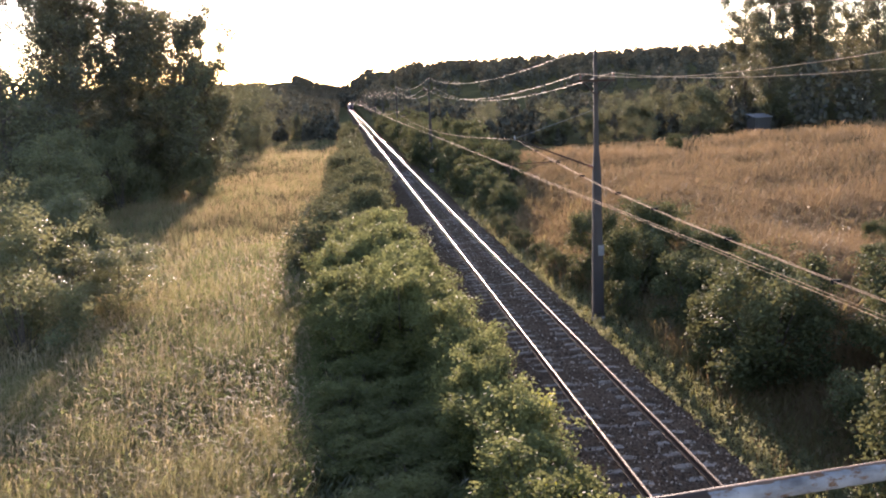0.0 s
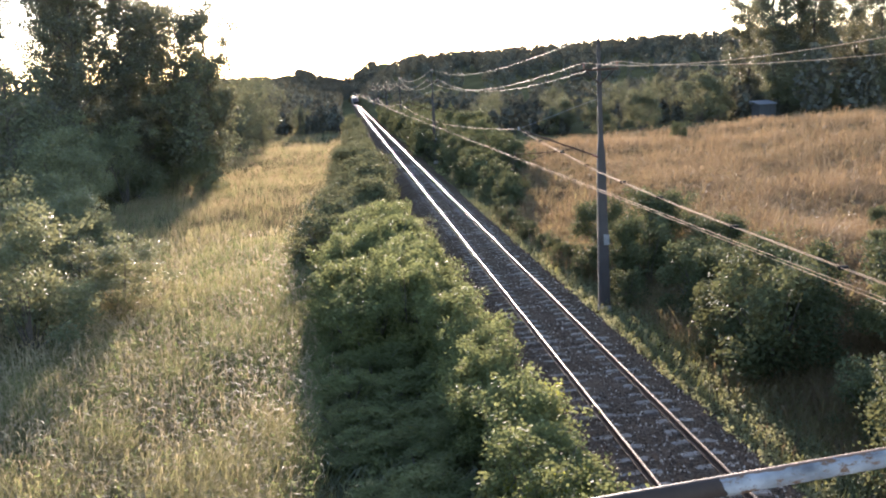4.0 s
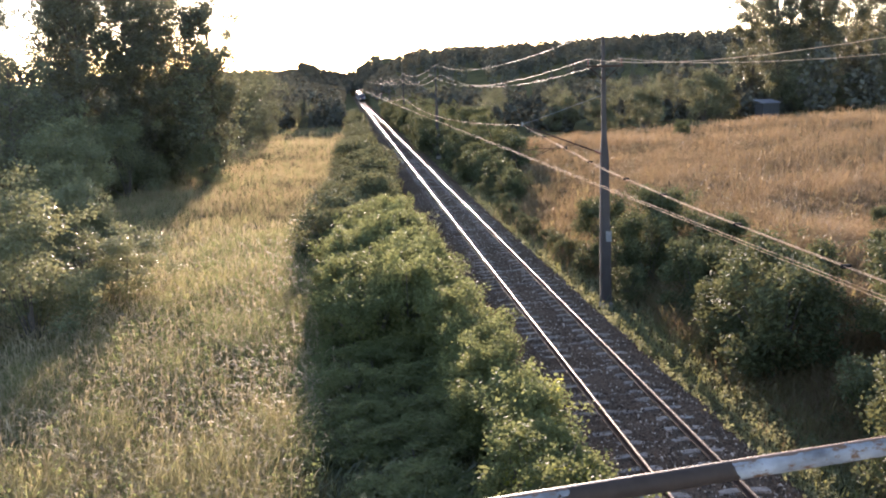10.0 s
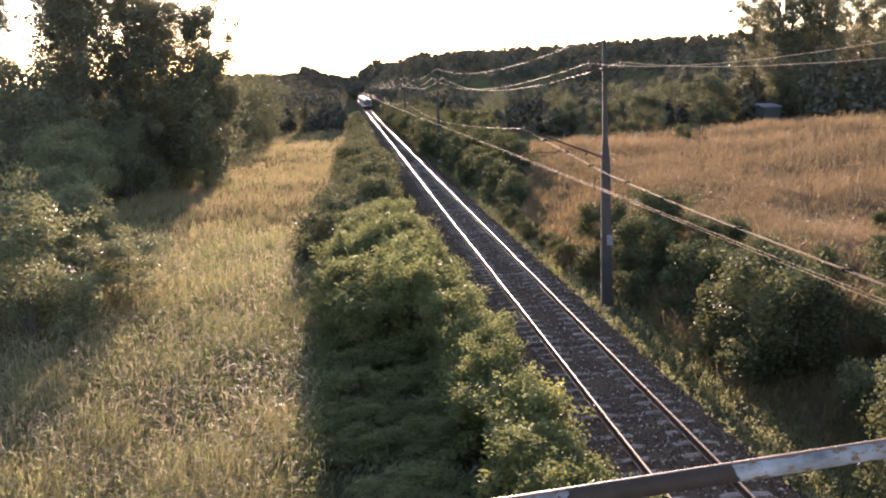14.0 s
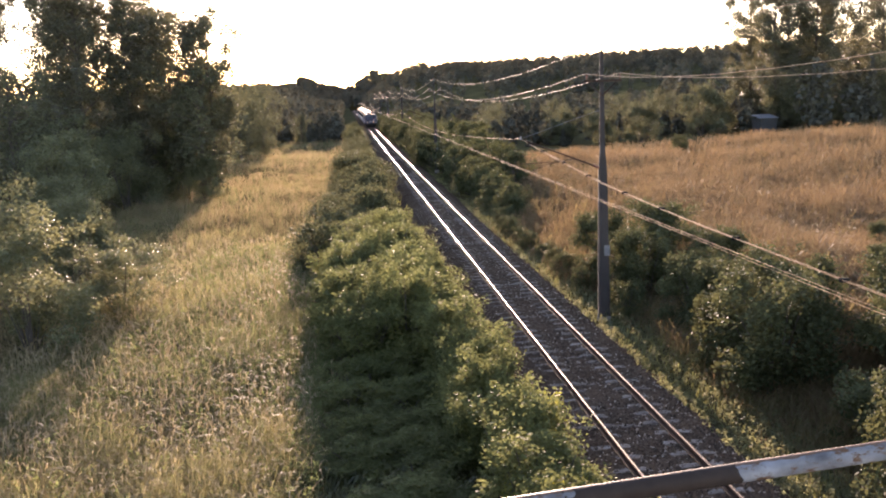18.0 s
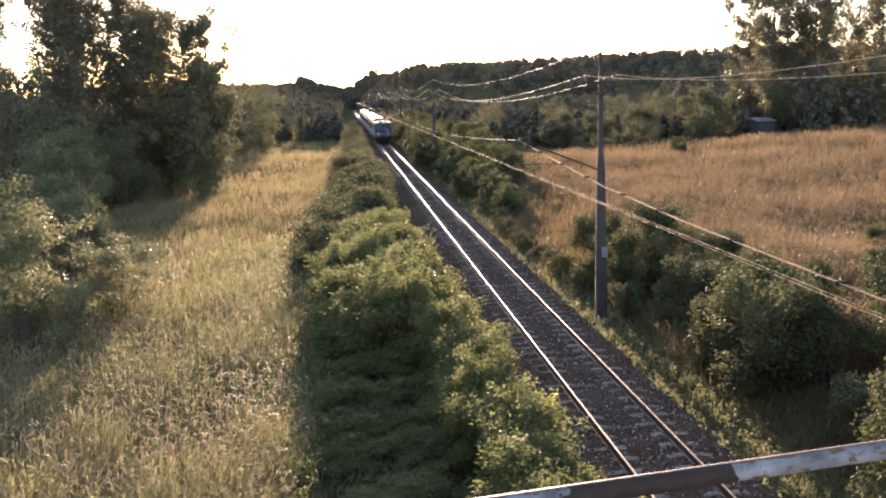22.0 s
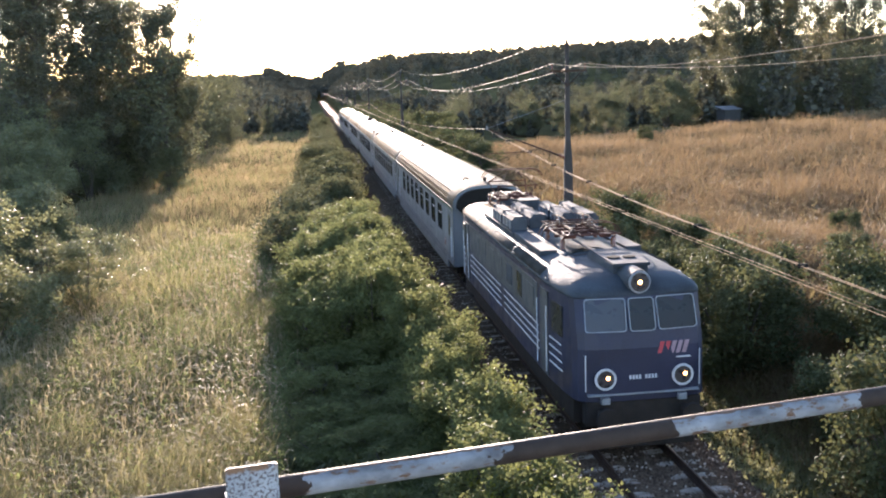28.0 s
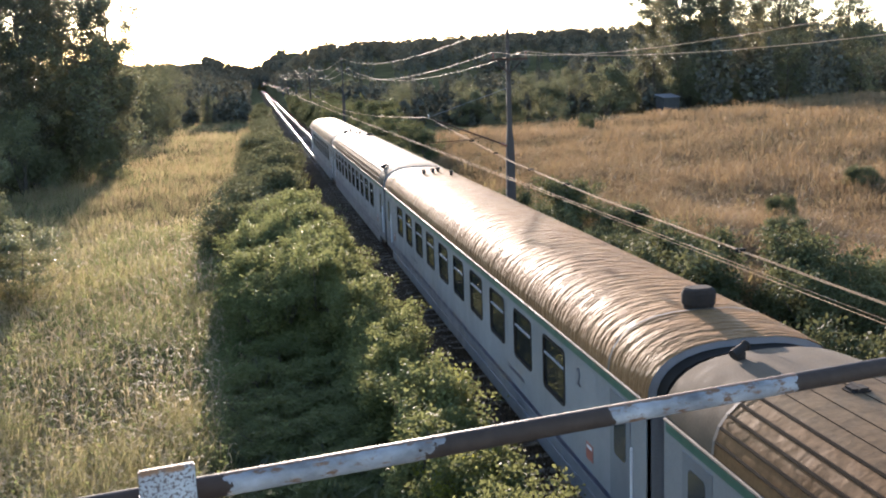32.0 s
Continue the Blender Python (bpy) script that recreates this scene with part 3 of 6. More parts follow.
def build_mast():
    m = thing("catenary_mast", pose(MAST_X, 34, 0), "tall grey concrete line mast with cross-arm beside the track", "line mast", "line masts")
    b = bmesh.new()
    loft(b, [[(x * s, y * s * 0.8, z) for x, y in ((-1, -1), (-0.55, -1.15), (0.55, -1.15), (1, -1), (1.15, 0), (1, 1), (0.55, 1.15), (-0.55, 1.15), (-1, 1), (-1.15, 0))]
             for z, s in ((-1.0, 0.185), (1.5, 0.172), (4.9, 0.132), (5.6, 0.085), (9.05, 0.052))])
    part("shaft", b, M_MAST, m)
    b = bmesh.new()
    box(b, -0.22, 0.22, -0.2, 0.2, -0.75, -0.42, 0.03)
    part("footing", b, M_CONCRETE, m)
    b = bmesh.new()
    box(b, -0.02, 0.19, -0.185, -0.165, 1.82, 2.2, 0.004)
    part("number_plate", b, M_BAND_PALE, m, "pale weathered plate")
    b = bmesh.new()
    rod(b, (0, 0, 9.0), (0.02, 0, 9.36), 0.045, 0.02)
    part("top_spike", b, M_STEEL, m)
    b = bmesh.new()
    box(b, -0.66, 0.68, -0.13, -0.07, 7.98, 8.05)
    rod(b, (-0.5, -0.1, 7.98), (0, -0.12, 7.5), 0.018)
    rod(b, (0.5, -0.1, 7.98), (0, -0.12, 7.5), 0.018)
    part("cross_arm", b, M_RUST, m)
    ins = None
    for x in (-0.56, 0.62):
        if ins is None:
            b = bmesh.new()
            rod(b, (0, 0, 8.05), (0, 0, 8.12), 0.02)
            for k in range(3):
                rod(b, (0, 0, 8.11 + 0.05 * k), (0, 0, 8.155 + 0.05 * k), 0.05, 0.028)
            ins = part("insulator", b, M_INSUL, m, "brown porcelain insulator")
            ins.location = (x, -0.1, 0)
        else:
            share("insulator", ins, m, pose(x, -0.1, 0))
    # cantilever: sloping tube, steady arm and stay
    b = bmesh.new()
    rod(b, (-0.32, 0, 5.06), (-2.98, 0, 6.12), 0.028)
    part("cantilever_tube", b, M_RUST, m, "dark sloping cantilever tube")
    b = bmesh.new()
    for k in range(5):
        rod(b, Vector((-0.13, 0, 4.98)) + Vector((-0.929, 0, 0.37)) * 0.045 * k, Vector((-0.13, 0, 4.98)) + Vector((-0.929, 0, 0.37)) * (0.045 * k + 0.04), 0.06, 0.035)
    part("cantilever_insulator", b, M_INSUL, m, "brown porcelain insulator")
    b = bmesh.new()
    tube(b, [(-0.95, 0, 5.32), (-1.8, 0, 5.24), (-2.9, 0, 5.22)], 0.014)
    tube(b, [(-1.35, 0, 5.25), (-2.0, 0, 5.18), (-2.55, 0, 4.95)], 0.010)
    part("steady_arm", b, M_RUST, m)
    b = bmesh.new()
    rod(b, (-2.94, 0, 6.1), (-0.1, 0, 7.0), 0.008)
    part("stay_wire", b, M_STEEL, m)
    b = bmesh.new()
    rod(b, (-2.92, 0, 6.06), (-2.92, 0, 6.2), 0.04, 0.03)
    part("wire_clamp", b, M_STEEL, m)
    return m


MAST = build_mast()
for _y in MAST_YS:
    if _y != 34.0:
        copy_thing(MAST, pose(mast_x(_y), _y, mast_lift(_y)))


def sag_points(p, q, sag, n=14):
    p, q = Vector(p), Vector(q)
    return [p.lerp(q, k / n) - Vector((0, 0, 4 * sag * (k / n) * (1 - k / n))) for k in range(n + 1)]


def build_wires():
    spans = list(zip(MAST_YS, MAST_YS[1:]))

    def line(name, label, runs, r, mat, cat="wire"):
        w = thing(name, pose(0, 0, 0), label, cat, "overhead wires")
        for pts in runs:
            b = bmesh.new()
            y_near = min(pts[0][1], pts[-1][1])
            tube(b, pts, r * (2.5 if y_near > 150 else 1.9 if y_near > 60 else 0.95), 5)
            part("span", b, mat, w)
        return w

    def near_span(x, z0, slope, curve):
        """From the first mast towards the bridge, where the wires climb again."""
        pts = [(x, 34.0 - u, z0 + slope * u + curve * u * u) for u in range(0, 28, 3)]
        return pts + [(x, MAST_YS[0], z0)]

    for x, nm in ((-0.56, 0), (0.62, 1)):
        line("feeder_wire", "bare aluminium wire slung between mast cross-arms", [near_span(MAST_X + x, 8.27, -0.0565 - 0.0034 * nm, 0.00252 - 0.00035 * nm)] + [sag_points((mast_x(a) + x, a, 8.27 + mast_lift(a)), (mast_x(b) + x, b, 8.27 + mast_lift(b)), 1.05 + 0.12 * nm) for a, b in spans[1:]], 0.008, M_WIRE_AL)
    line("earth_wire", "thin bare wire along the mast tops", [near_span(MAST_X, 9.3, -0.0162, 0.00086)] + [sag_points((mast_x(a), a, 9.3 + mast_lift(a)), (mast_x(b), b, 9.3 + mast_lift(b)), 0.95) for a, b in spans[1:]], 0.0085, M_WIRE_AL)
    runs = []
    for a, b in spans:
        if a < 0:
            runs.append([(-0.3, b, 6.1), (-0.12, b - 4, 5.75), (0, b - 10, 5.36), (0, 18, 5.2), (0, 10, 5.11), (0, 0, 5.06), (0, -14, 5.06), (0, a, 5.9)])
        else:
            runs.append(sag_points((-0.3, a, 6.1), (-0.3, b, 6.1), 0.72, 18))
    near = runs[0]
    line("messenger_wire", "carrying wire of the overhead line above the track", runs, 0.0068, M_WIRE)
    line("messenger_wire", "second carrying wire beside its twin", [[(p[0] + (0.09 if i else 0.03), p[1], p[2] - 0.02) for i, p in enumerate(near)]], 0.006, M_WIRE)
    clips = thing("wire_clips", pose(0, 0, 0), "small dark clips pairing the carrying wires", "wire clip", "overhead wires")
    for (p, q) in zip(near[:5], near[1:6]):
        for u in (0.3, 0.75):
            c = Vector(p).lerp(Vector(q), u)
            k = bmesh.new()
            box(k, c.x - 0.02, c.x + 0.11, c.y - 0.03, c.y + 0.03, c.z - 0.035, c.z + 0.02, 0.006)
            part("clip", k, M_RUBBER, clips)
    for dx in (-0.05, 0.06):
        line("contact_wire", "grooved copper contact wire over the track", [[(dx + (0.2 if k % 2 else -0.2) * 0, y, LINE_LOW + (0.0 if y < 120 else 0.0015 * (y - 120))) for k, y in enumerate((a, (a + b) / 2, b))] for a, b in spans], 0.0048, M_WIRE)
    d = thing("droppers", pose(0, 0, 0), "thin hangers between carrying wire and contact wire", "dropper wire", "overhead wires")
    for a, b in spans[1:4]:
        for k in range(1, 8):
            t = k / 8
            z = 6.1 - 4 * 0.72 * t * (1 - t)
            m = bmesh.new()
            rod(m, (-0.3 + 0.3 * 4 * t * (1 - t) * 0, a + (b - a) * t, z), (0, a + (b - a) * t, LINE_LOW), 0.004, seg=4)
            part("dropper", m, M_WIRE, d)


build_wires()

# ---- bridge under the camera ----
SKEW = 10.1
RAIL_A = Vector((-6.273, 1.477, 7.038))


def build_bridge():
    br = thing("bridge", pose(RAIL_A.x, RAIL_A.y, 0, 0, 0, SKEW), "concrete road bridge deck over the track", "bridge", kind="structure")
    b = bmesh.new()
    box(b, -16, 22, -8.5, 0.22, 5.48, 6.02)
    part("deck", b, M_CONCRETE, br)
    b = bmesh.new()
    box(b, -16, 22, -0.12, 0.24, 6.02, 6.14, 0.02)
    part("kerb", b, M_CONCRETE, br)
    b = bmesh.new()
    box(b, -16, -7, -8.4, 0.1, -2.5, 5.48)
    part("abutment", b, M_CONCRETE, br)
    b = bmesh.new()
    box(b, 15, 22, -8.4, 0.1, -2.5, 5.48)
    part("abutment", b, M_CONCRETE, br)


build_bridge()


def build_railing():
    r = thing("bridge_railing", pose(RAIL_A.x, RAIL_A.y, RAIL_A.z, 0, 0, SKEW), "steel bridge railing banded in flaking white and black", "railing")
    b = bmesh.new()
    rod(b, (-9.5, 0.02, -0.018), (14, 0.02, -0.018), 0.018, seg=20)
    bar = part("top_bar", b, M_BANDS, r, "round top pipe with black and white bands", smooth=True)
    b = bmesh.new()
    rod(b, (-9.5, 0.02, -0.48), (14, 0.02, -0.48), 0.021, seg=16)
    part("middle_bar", b, M_BANDS, r, smooth=True)
    # posts: upright channels standing just before the bar
    first = None
    for k in range(-4, 8):
        x = -0.140 + 1.96 * k
        if first is None:
            b = bmesh.new()
            box(b, -0.0385, 0.0385, -0.058, -0.048, -0.96, 0.054, 0.002)
            for fx in (-0.0345, 0.0345):
                box(b, fx - 0.004, fx + 0.004, -0.048, -0.008, -0.96, 0.0)
            first = part("post", b, M_POST, r, "white painted steel post, speckled with rust")
            first.location = (x, 0, 0)
        else:
            share("post", first, r, pose(x, 0, 0))
    return r


build_railing()

# ---- plants ----
def leaf_cards(points, size, rng, up=0.25, aspect=0.6, fold=0.25):
    """Small bent leaves at points: four corners and a folded midrib each, two quads."""
    n = len(points)
    s = size * rng.uniform(0.6, 1.35, n)
    d = rng.normal(size=(n, 3))
    d[:, 2] = d[:, 2] * 0.7 - up * 0.3
    d /= np.linalg.norm(d, axis=1)[:, None] + 1e-9
    w = np.cross(d, rng.normal(size=(n, 3)))
    w /= np.linalg.norm(w, axis=1)[:, None] + 1e-9
    h = np.cross(d, w)
    a, b = s[:, None] * 0.5, s[:, None] * aspect * 0.5
    base, tip = points - d * a, points + d * a
    l = points - w * b + h * b * fold + d * a * 0.1
    r = points + w * b + h * b * fold + d * a * 0.1
    v = np.stack([base, r, tip, l], 1).reshape(-1, 3)
    f = np.arange(n)[:, None] * 4 + np.arange(4)[None]
    return v, f


def clump_points(centres, radii, per, rng, shell=0.55, squash=0.85):
    pts = []
    for c, r, n in zip(centres, radii, per):
        d = rng.normal(size=(n, 3))
        d /= np.linalg.norm(d, axis=1)[:, None]
        rad = r * (shell + (1.08 - shell) * rng.uniform(0, 1, n) ** 0.6)
        pts.append(np.asarray(c) + d * rad[:, None] * np.array([1, 1, squash]))
    return np.concatenate(pts)


def build_bush(label, seed, w, h, leaves, leaf, mat, ragged=0.5, name="bush", category="bush", group="", shoots=6):
    """A shrub about w wide and h high, standing on z = 0: stems and a broken crown of leaves."""
    rng = np.random.default_rng(seed)
    t = thing(name, pose(0, -500, 0), label, category, group)
    k = 46
    centres, radii = [], []
    for i in range(k):
        a, u = rng.uniform(0, 6.28), rng.uniform(0, 1) ** 0.5
        z = rng.uniform(0.12, 0.86)
        spread = (1 - 0.55 * max(0, z - 0.4)) * w * 0.5
        centres.append((u * spread * 0.85 * math.cos(a), u * spread * 0.85 * math.sin(a), h * z))
        radii.append(w * rng.uniform(0.055, 0.14))
    for i in range(shoots * 2):
        a = rng.uniform(0, 6.28)
        rr = w * 0.46 * rng.uniform(0.1, 1)
        centres.append((rr * math.cos(a), rr * math.sin(a), h * rng.uniform(0.72, 1.05) * (1 - 0.25 * rr / w)))
        radii.append(w * rng.uniform(0.03, 0.075))
    rad = np.array(radii)
    per = np.maximum(12, (leaves * rad ** 2 / (rad ** 2).sum()).astype(int))
    pts = clump_points(centres, radii, per, rng, 0.15)
    pts += rng.normal(0, leaf * ragged, pts.shape)
    pts[:, 2] = np.maximum(pts[:, 2], 0.03)
    v, f = leaf_cards(pts, leaf, rng)
    link("foliage", array_mesh("foliage", v, f), mat, t)
    b = bmesh.new()
    for c in centres[::3]:
        c = Vector(c)
        tube(b, [(c.x * 0.1, c.y * 0.1, -0.1), (c.x * 0.45 + rng.normal(0, 0.05), c.y * 0.45, c.z * 0.5), c], [0.03, 0.02, 0.008], 5)
    part("branchwork", b, M_BARK, t)
    return t


def build_tree(label, seed, height, spread, crown_from, leaves, leaf, mat, category="tree", limbs=22, column=0.5, group="", trunk=0.22, name="tree", puff=1.0):
    """A tree on z = 0: tapered trunk, limbs, and clumps of leaves with gaps."""
    rng = np.random.default_rng(seed)
    t = thing(name, pose(0, -500, 0), label, category, group)
    b = bmesh.new()
    lean = rng.normal(0, 0.015, 2) * height
    tops = [(lean[0] * u + rng.normal(0, 0.05), lean[1] * u + rng.normal(0, 0.05), height * 0.93 * u) for u in np.linspace(0, 1, 8)]
    tops[0] = (0, 0, -0.4)
    tube(b, tops, [trunk * (1.25 if i == 0 else 1) * (1 - 0.92 * i / 7) + 0.02 for i in range(8)], 8)
    part("trunk", b, M_BARK, t)
    b = bmesh.new()
    centres, radii = [], []
    for i in range(limbs):
        u = crown_from + (0.98 - crown_from) * (i + rng.uniform(0, 0.8)) / limbs
        a = i * 2.4 + rng.uniform(-0.5, 0.5)
        shape = math.sin(math.pi * min(1, max(0.06, (u - crown_from * 0.75) / (1.08 - crown_from * 0.75)))) ** 0.6
        reach = spread * shape * rng.uniform(0.55, 1.05)
        p0 = Vector((lean[0] * u, lean[1] * u, height * u * 0.92))
        rise = column * reach * rng.uniform(0.8, 1.5)
        p1 = p0 + Vector((math.cos(a) * reach * 0.5, math.sin(a) * reach * 0.5, rise * 0.4))
        p2 = p0 + Vector((math.cos(a) * reach, math.sin(a) * reach, rise))
        tube(b, [p0, p1, p2], [0.055 * trunk / 0.22 + 0.02, 0.03, 0.012], 5)
        for s in (0.35, 0.6, 0.85, 1.02):
            c = p0.lerp(p1, s * 2) if s < 0.5 else p1.lerp(p2, s * 2 - 1)
            j = Vector(rng.normal(0, 0.22 * spread * 0.4, 3))
            centres.append(tuple(c + j))
            radii.append(puff * spread * rng.uniform(0.13, 0.26))
    part("branchwork", b, M_BARK, t)
    rad = np.array(radii)
    per = np.maximum(8, (leaves * rad ** 2 / (rad ** 2).sum()).astype(int))
    pts = clump_points(centres, radii, per, rng, 0.15, 0.9)
    pts += rng.normal(0, leaf * 0.5, pts.shape)
    v, f = leaf_cards(pts, leaf, rng, 0.6)
    link("crown", array_mesh("crown", v, f), mat, t)
    return t


def place(ob, x, y, turn=0.0, s=1.0, sz=None, dz=0.0):
    z = float(ground_z(x, y)) + dz
    return Matrix.LocRotScale((x, y, z), Euler((0, 0, radians(turn))), (s, s, sz or s))


def scatter(ob, spots):
    """Stand a plant at its first spot and copies of it at the others: x, y, turn, size[, height]."""
    for i, s in enumerate(spots):
        if i == 0:
            ob.matrix_basis = place(ob, *s)
        else:
            ob_scale = Matrix.Diagonal((*ob.scale, 1)).inverted()
            copy_thing(ob, place(ob, *s) @ ob_scale)


PR = random.Random(11)
# hedge between meadow and track: full shrubs near the bridge, coarser ones further off
HEDGE = "wild green hedge shrub beside the railway track"
hedge = [build_bush(HEDGE, 20 + i, 3.0, 2.7, 11000, 0.092, M_LEAF_HEDGE, 1.0, group="hedge along the track") for i in range(3)]
hedge_far = [build_bush(HEDGE, 25 + i, 3.2, 2.7, 3600, 0.16, M_LEAF_HEDGE_FAR, 1.0, group="hedge along the track") for i in range(3)]
near_spots, far_spots = [[], [], []], [[], [], []]
i, y = 0, 11.5
while y < 46:  # the lit row beside the ballast
    near_spots[i % 3].append(((-2.98 if 13 < y < 27 else -3.2) - 0.018 * (y - 12) + PR.uniform(-0.2, 0.12), y, PR.uniform(0, 360), PR.uniform(0.8, 1.0), PR.uniform(0.78, 1.0)))
    i, y = i + 1, y + 1.75
y = 29.0
while y < 50:  # the taller thicket behind it, closed from the meadow to the rails
    for x0 in (-6.3, -4.7):
        near_spots[i % 3].append((x0 + PR.uniform(-0.4, 0.4), y + PR.uniform(-0.5, 0.5), PR.uniform(0, 360), PR.uniform(0.9, 1.1), PR.uniform(0.9, 1.0) if x0 < -5.5 else PR.uniform(1.0, 1.15)))
        i += 1
    y += 2.0
y = 14.0
while y < 28:  # low growth in its shade
    for x0 in (-6.35, -5.2, -4.1):
        near_spots[i % 3].append((x0 + PR.uniform(-0.4, 0.4), y + PR.uniform(-0.6, 0.6), PR.uniform(0, 360), PR.uniform(0.75, 0.95), PR.uniform(0.12, 0.18) + 0.016 * (y - 14)))
        i += 1
    y += 2.3
y = 46.0
while y < 240:
    for x0 in ((-7.4, -5.1) if y < 66 else (-6.2, -4.6) if y < 110 else (-5.2,)):
        far_spots[i % 3].append((x0 + PR.uniform(-0.6, 0.6), y + PR.uniform(-0.8, 0.8), PR.uniform(0, 360), PR.uniform(0.9, 1.2) * (1.0 if y < 90 else 1.2), PR.uniform(0.6, 1.15)))
        i += 1
    y += 2.7 if y < 90 else 5.5
for h, sp in zip(hedge + hedge_far, near_spots + far_spots):
    scatter(h, sp)
young = build_bush("yellow-green sapling shoots at the hedge foot beside the rails", 31, 1.5, 1.9, 2400, 0.085, M_LEAF_YOUNG, 0.8, group="hedge along the track", shoots=14)
scatter(young, [(-2.42, 21.2, 40, 1.0, 0.85), (-1.96, 21.9, 60, 0.55, 0.62), (-3.1, 17.6, 0, 0.95), (-2.55, 20.4, 70, 0.5, 0.6), (-3.3, 15.2, 130, 1.0), (-3.2, 23.5, 200, 0.8), (-3.2, 27.0, 20, 0.85), (-3.4, 31.5, 80, 0.95), (-3.6, 37, 190, 1.0)])

# shrubs on the bank beside the track
BANK = "green shrub on the railway bank, leaves darkened for shade"
bank = [build_bush(BANK, 40 + i, 3.6, 3.4, 15000, 0.105, M_LEAF_BANK, 1.0, group="bank shrubs") for i in range(2)]
bank_far = [build_bush(BANK, 45 + i, 3.8, 3.2, 5200, 0.15, M_LEAF_BANK, 0.6, group="bank shrubs") for i in range(3)]
scatter(bank[0], [(4.75, 24.4, 0, 1.22, 1.02), (4.3, 15.8, 50, 0.95, 1.0), (6.2, 27.0, 200, 0.95), (4.9, 19.2, 100, 0.7, 0.6), (6.8, 20.5, 100, 0.9)])
scatter(bank[1], [(4.5, 26.8, 30, 0.72), (7.6, 22.5, 100, 0.95), (5.2, 31.5, 10, 0.8), (9.6, 22, 30, 0.5), (14.5, 36, 30, 0.45), (5.0, 36.5, 70, 0.9), (5.7, 30.0, 220, 0.9, 0.8), (8.4, 24.2, 160, 0.75, 0.6), (11.8, 31.0, 10, 0.55, 0.36), (22.5, 42.5, 60, 0.6, 0.42), (6.6, 39.5, 150, 1.05, 0.95), (4.9, 43.0, 20, 0.85), (7.0, 34.5, 250, 0.75)])
fs = [[], [], []]
for k, (x0, step) in enumerate(((3.9, 3.0), (7.0, 4.2))):
    y = 34.0 + 46 * k
    while y < 250:
        grow = 0.12 + 0.0115 * min(y, 120)
        near_patch = k == 0 and 40 < y < 62
        if near_patch:
            fs[(i + k) % 3].append((3.05 + PR.uniform(-0.2, 0.3), y, PR.uniform(0, 360), 0.42 * PR.uniform(0.8, 1.1), 0.36 * PR.uniform(0.8, 1.2)))
        else:
            fs[(i + k) % 3].append((x0 + PR.uniform(-0.5, 0.9), y, PR.uniform(0, 360), PR.uniform(0.75, 1.0) * grow, PR.uniform(0.7, 1.05) * grow))
        i += 1
        y += step * max(0.8, grow) * PR.uniform(0.8, 1.3)
fs[0] += [(24.3, 88, 0, 0.55)]
for h, sp in zip(bank_far, fs):
    scatter(h, sp)

# thicket and wood at the meadow's far side
thicket = [build_bush("dense grey-green willow thicket at the meadow edge", 50 + i, 5.0, 5.0, 16000, 0.115, M_LEAF_WILLOW, 1.2, group="meadow thicket", name="willow_bush") for i in range(3)]
scatter(thicket[0], [(-17.5, 34, 0, 1.0), (-25, 44, 60, 1.5), (-24, 62, 100, 1.3), (-25, 84, 10, 1.4), (-23.5, 108, 50, 1.4)])
scatter(thicket[1], [(-20.5, 39, 30, 1.15), (-15.4, 38.5, 190, 0.95, 0.6), (-29, 52, 10, 1.8), (-27, 74, 120, 1.5)])
scatter(thicket[2], [(-22, 33, 80, 1.1), (-19.2, 47, 150, 0.9), (-22, 53, 20, 1.0), (-23, 95, 220, 1.3), (-18.8, 86, 40, 0.8)])
poplar = [build_tree("tall leafy poplar against the evening sky", 60 + i, 20, 3.6, 0.12, 26000, 0.21, M_LEAF_POPLAR, limbs=40, column=0.9, group="poplars", name="poplar_tree") for i in range(3)]
scatter(poplar[0], [(-18.2, 90, 0, 0.84), (-25, 88, 40, 0.95), (-29, 110, 100, 1.0), (-36, 84, 10, 1.05), (50.0, 125, 0, 1.05), (60, 132, 70, 1.1), (53, 140, 10, 1.15)])
scatter(poplar[1], [(-23.5, 95, 0, 0.88), (-28.5, 86, 10, 1.06), (-40, 92, 140, 1.1), (-34, 104, 20, 1.0), (53, 128, 0, 1.12), (65, 126, 120, 1.08), (72, 133, 10, 1.1)])
scatter(poplar[2], [(-31.5, 93, 0, 1.08), (-21.0, 91.5, 120, 0.82), (-26, 103, 200, 0.85), (-44, 84, 70, 1.05), (-21, 106, 30, 0.62), (56, 126, 0, 1.05), (69, 140, 70, 1.2), (77, 128, 10, 1.1)])
broad = [build_tree("round broadleaf tree at the wood's edge", 70 + i, 11, 4.6, 0.12, 6500, 0.27, M_LEAF_FIELD, limbs=22, column=0.35, group="wood edge trees", name="broadleaf_tree", puff=1.2) for i in range(2)]
scatter(broad[0], [(-19.2, 88, 0, 1.05), (-24, 120, 0, 1.0), (-30, 72, 30, 1.0), (-22, 145, 0, 1.0), (36, 150, 0, 0.52), (47, 165, 60, 0.55), (12, 130, 0, 0.38), (20, 175, 0, 0.5), (62, 118, 10, 0.8)])
scatter(broad[1], [(-27, 134, 0, 1.0), (-19, 150, 30, 0.55), (-15, 190, 80, 0.5), (-21, 170, 30, 1.0), (-24, 200, 0, 1.1), (41, 142, 0, 0.5), (29, 165, 60, 0.5), (16, 150, 0, 0.45), (13, 210, 0, 0.55), (74, 120, 0, 0.9), (51, 118, 0, 0.7)])
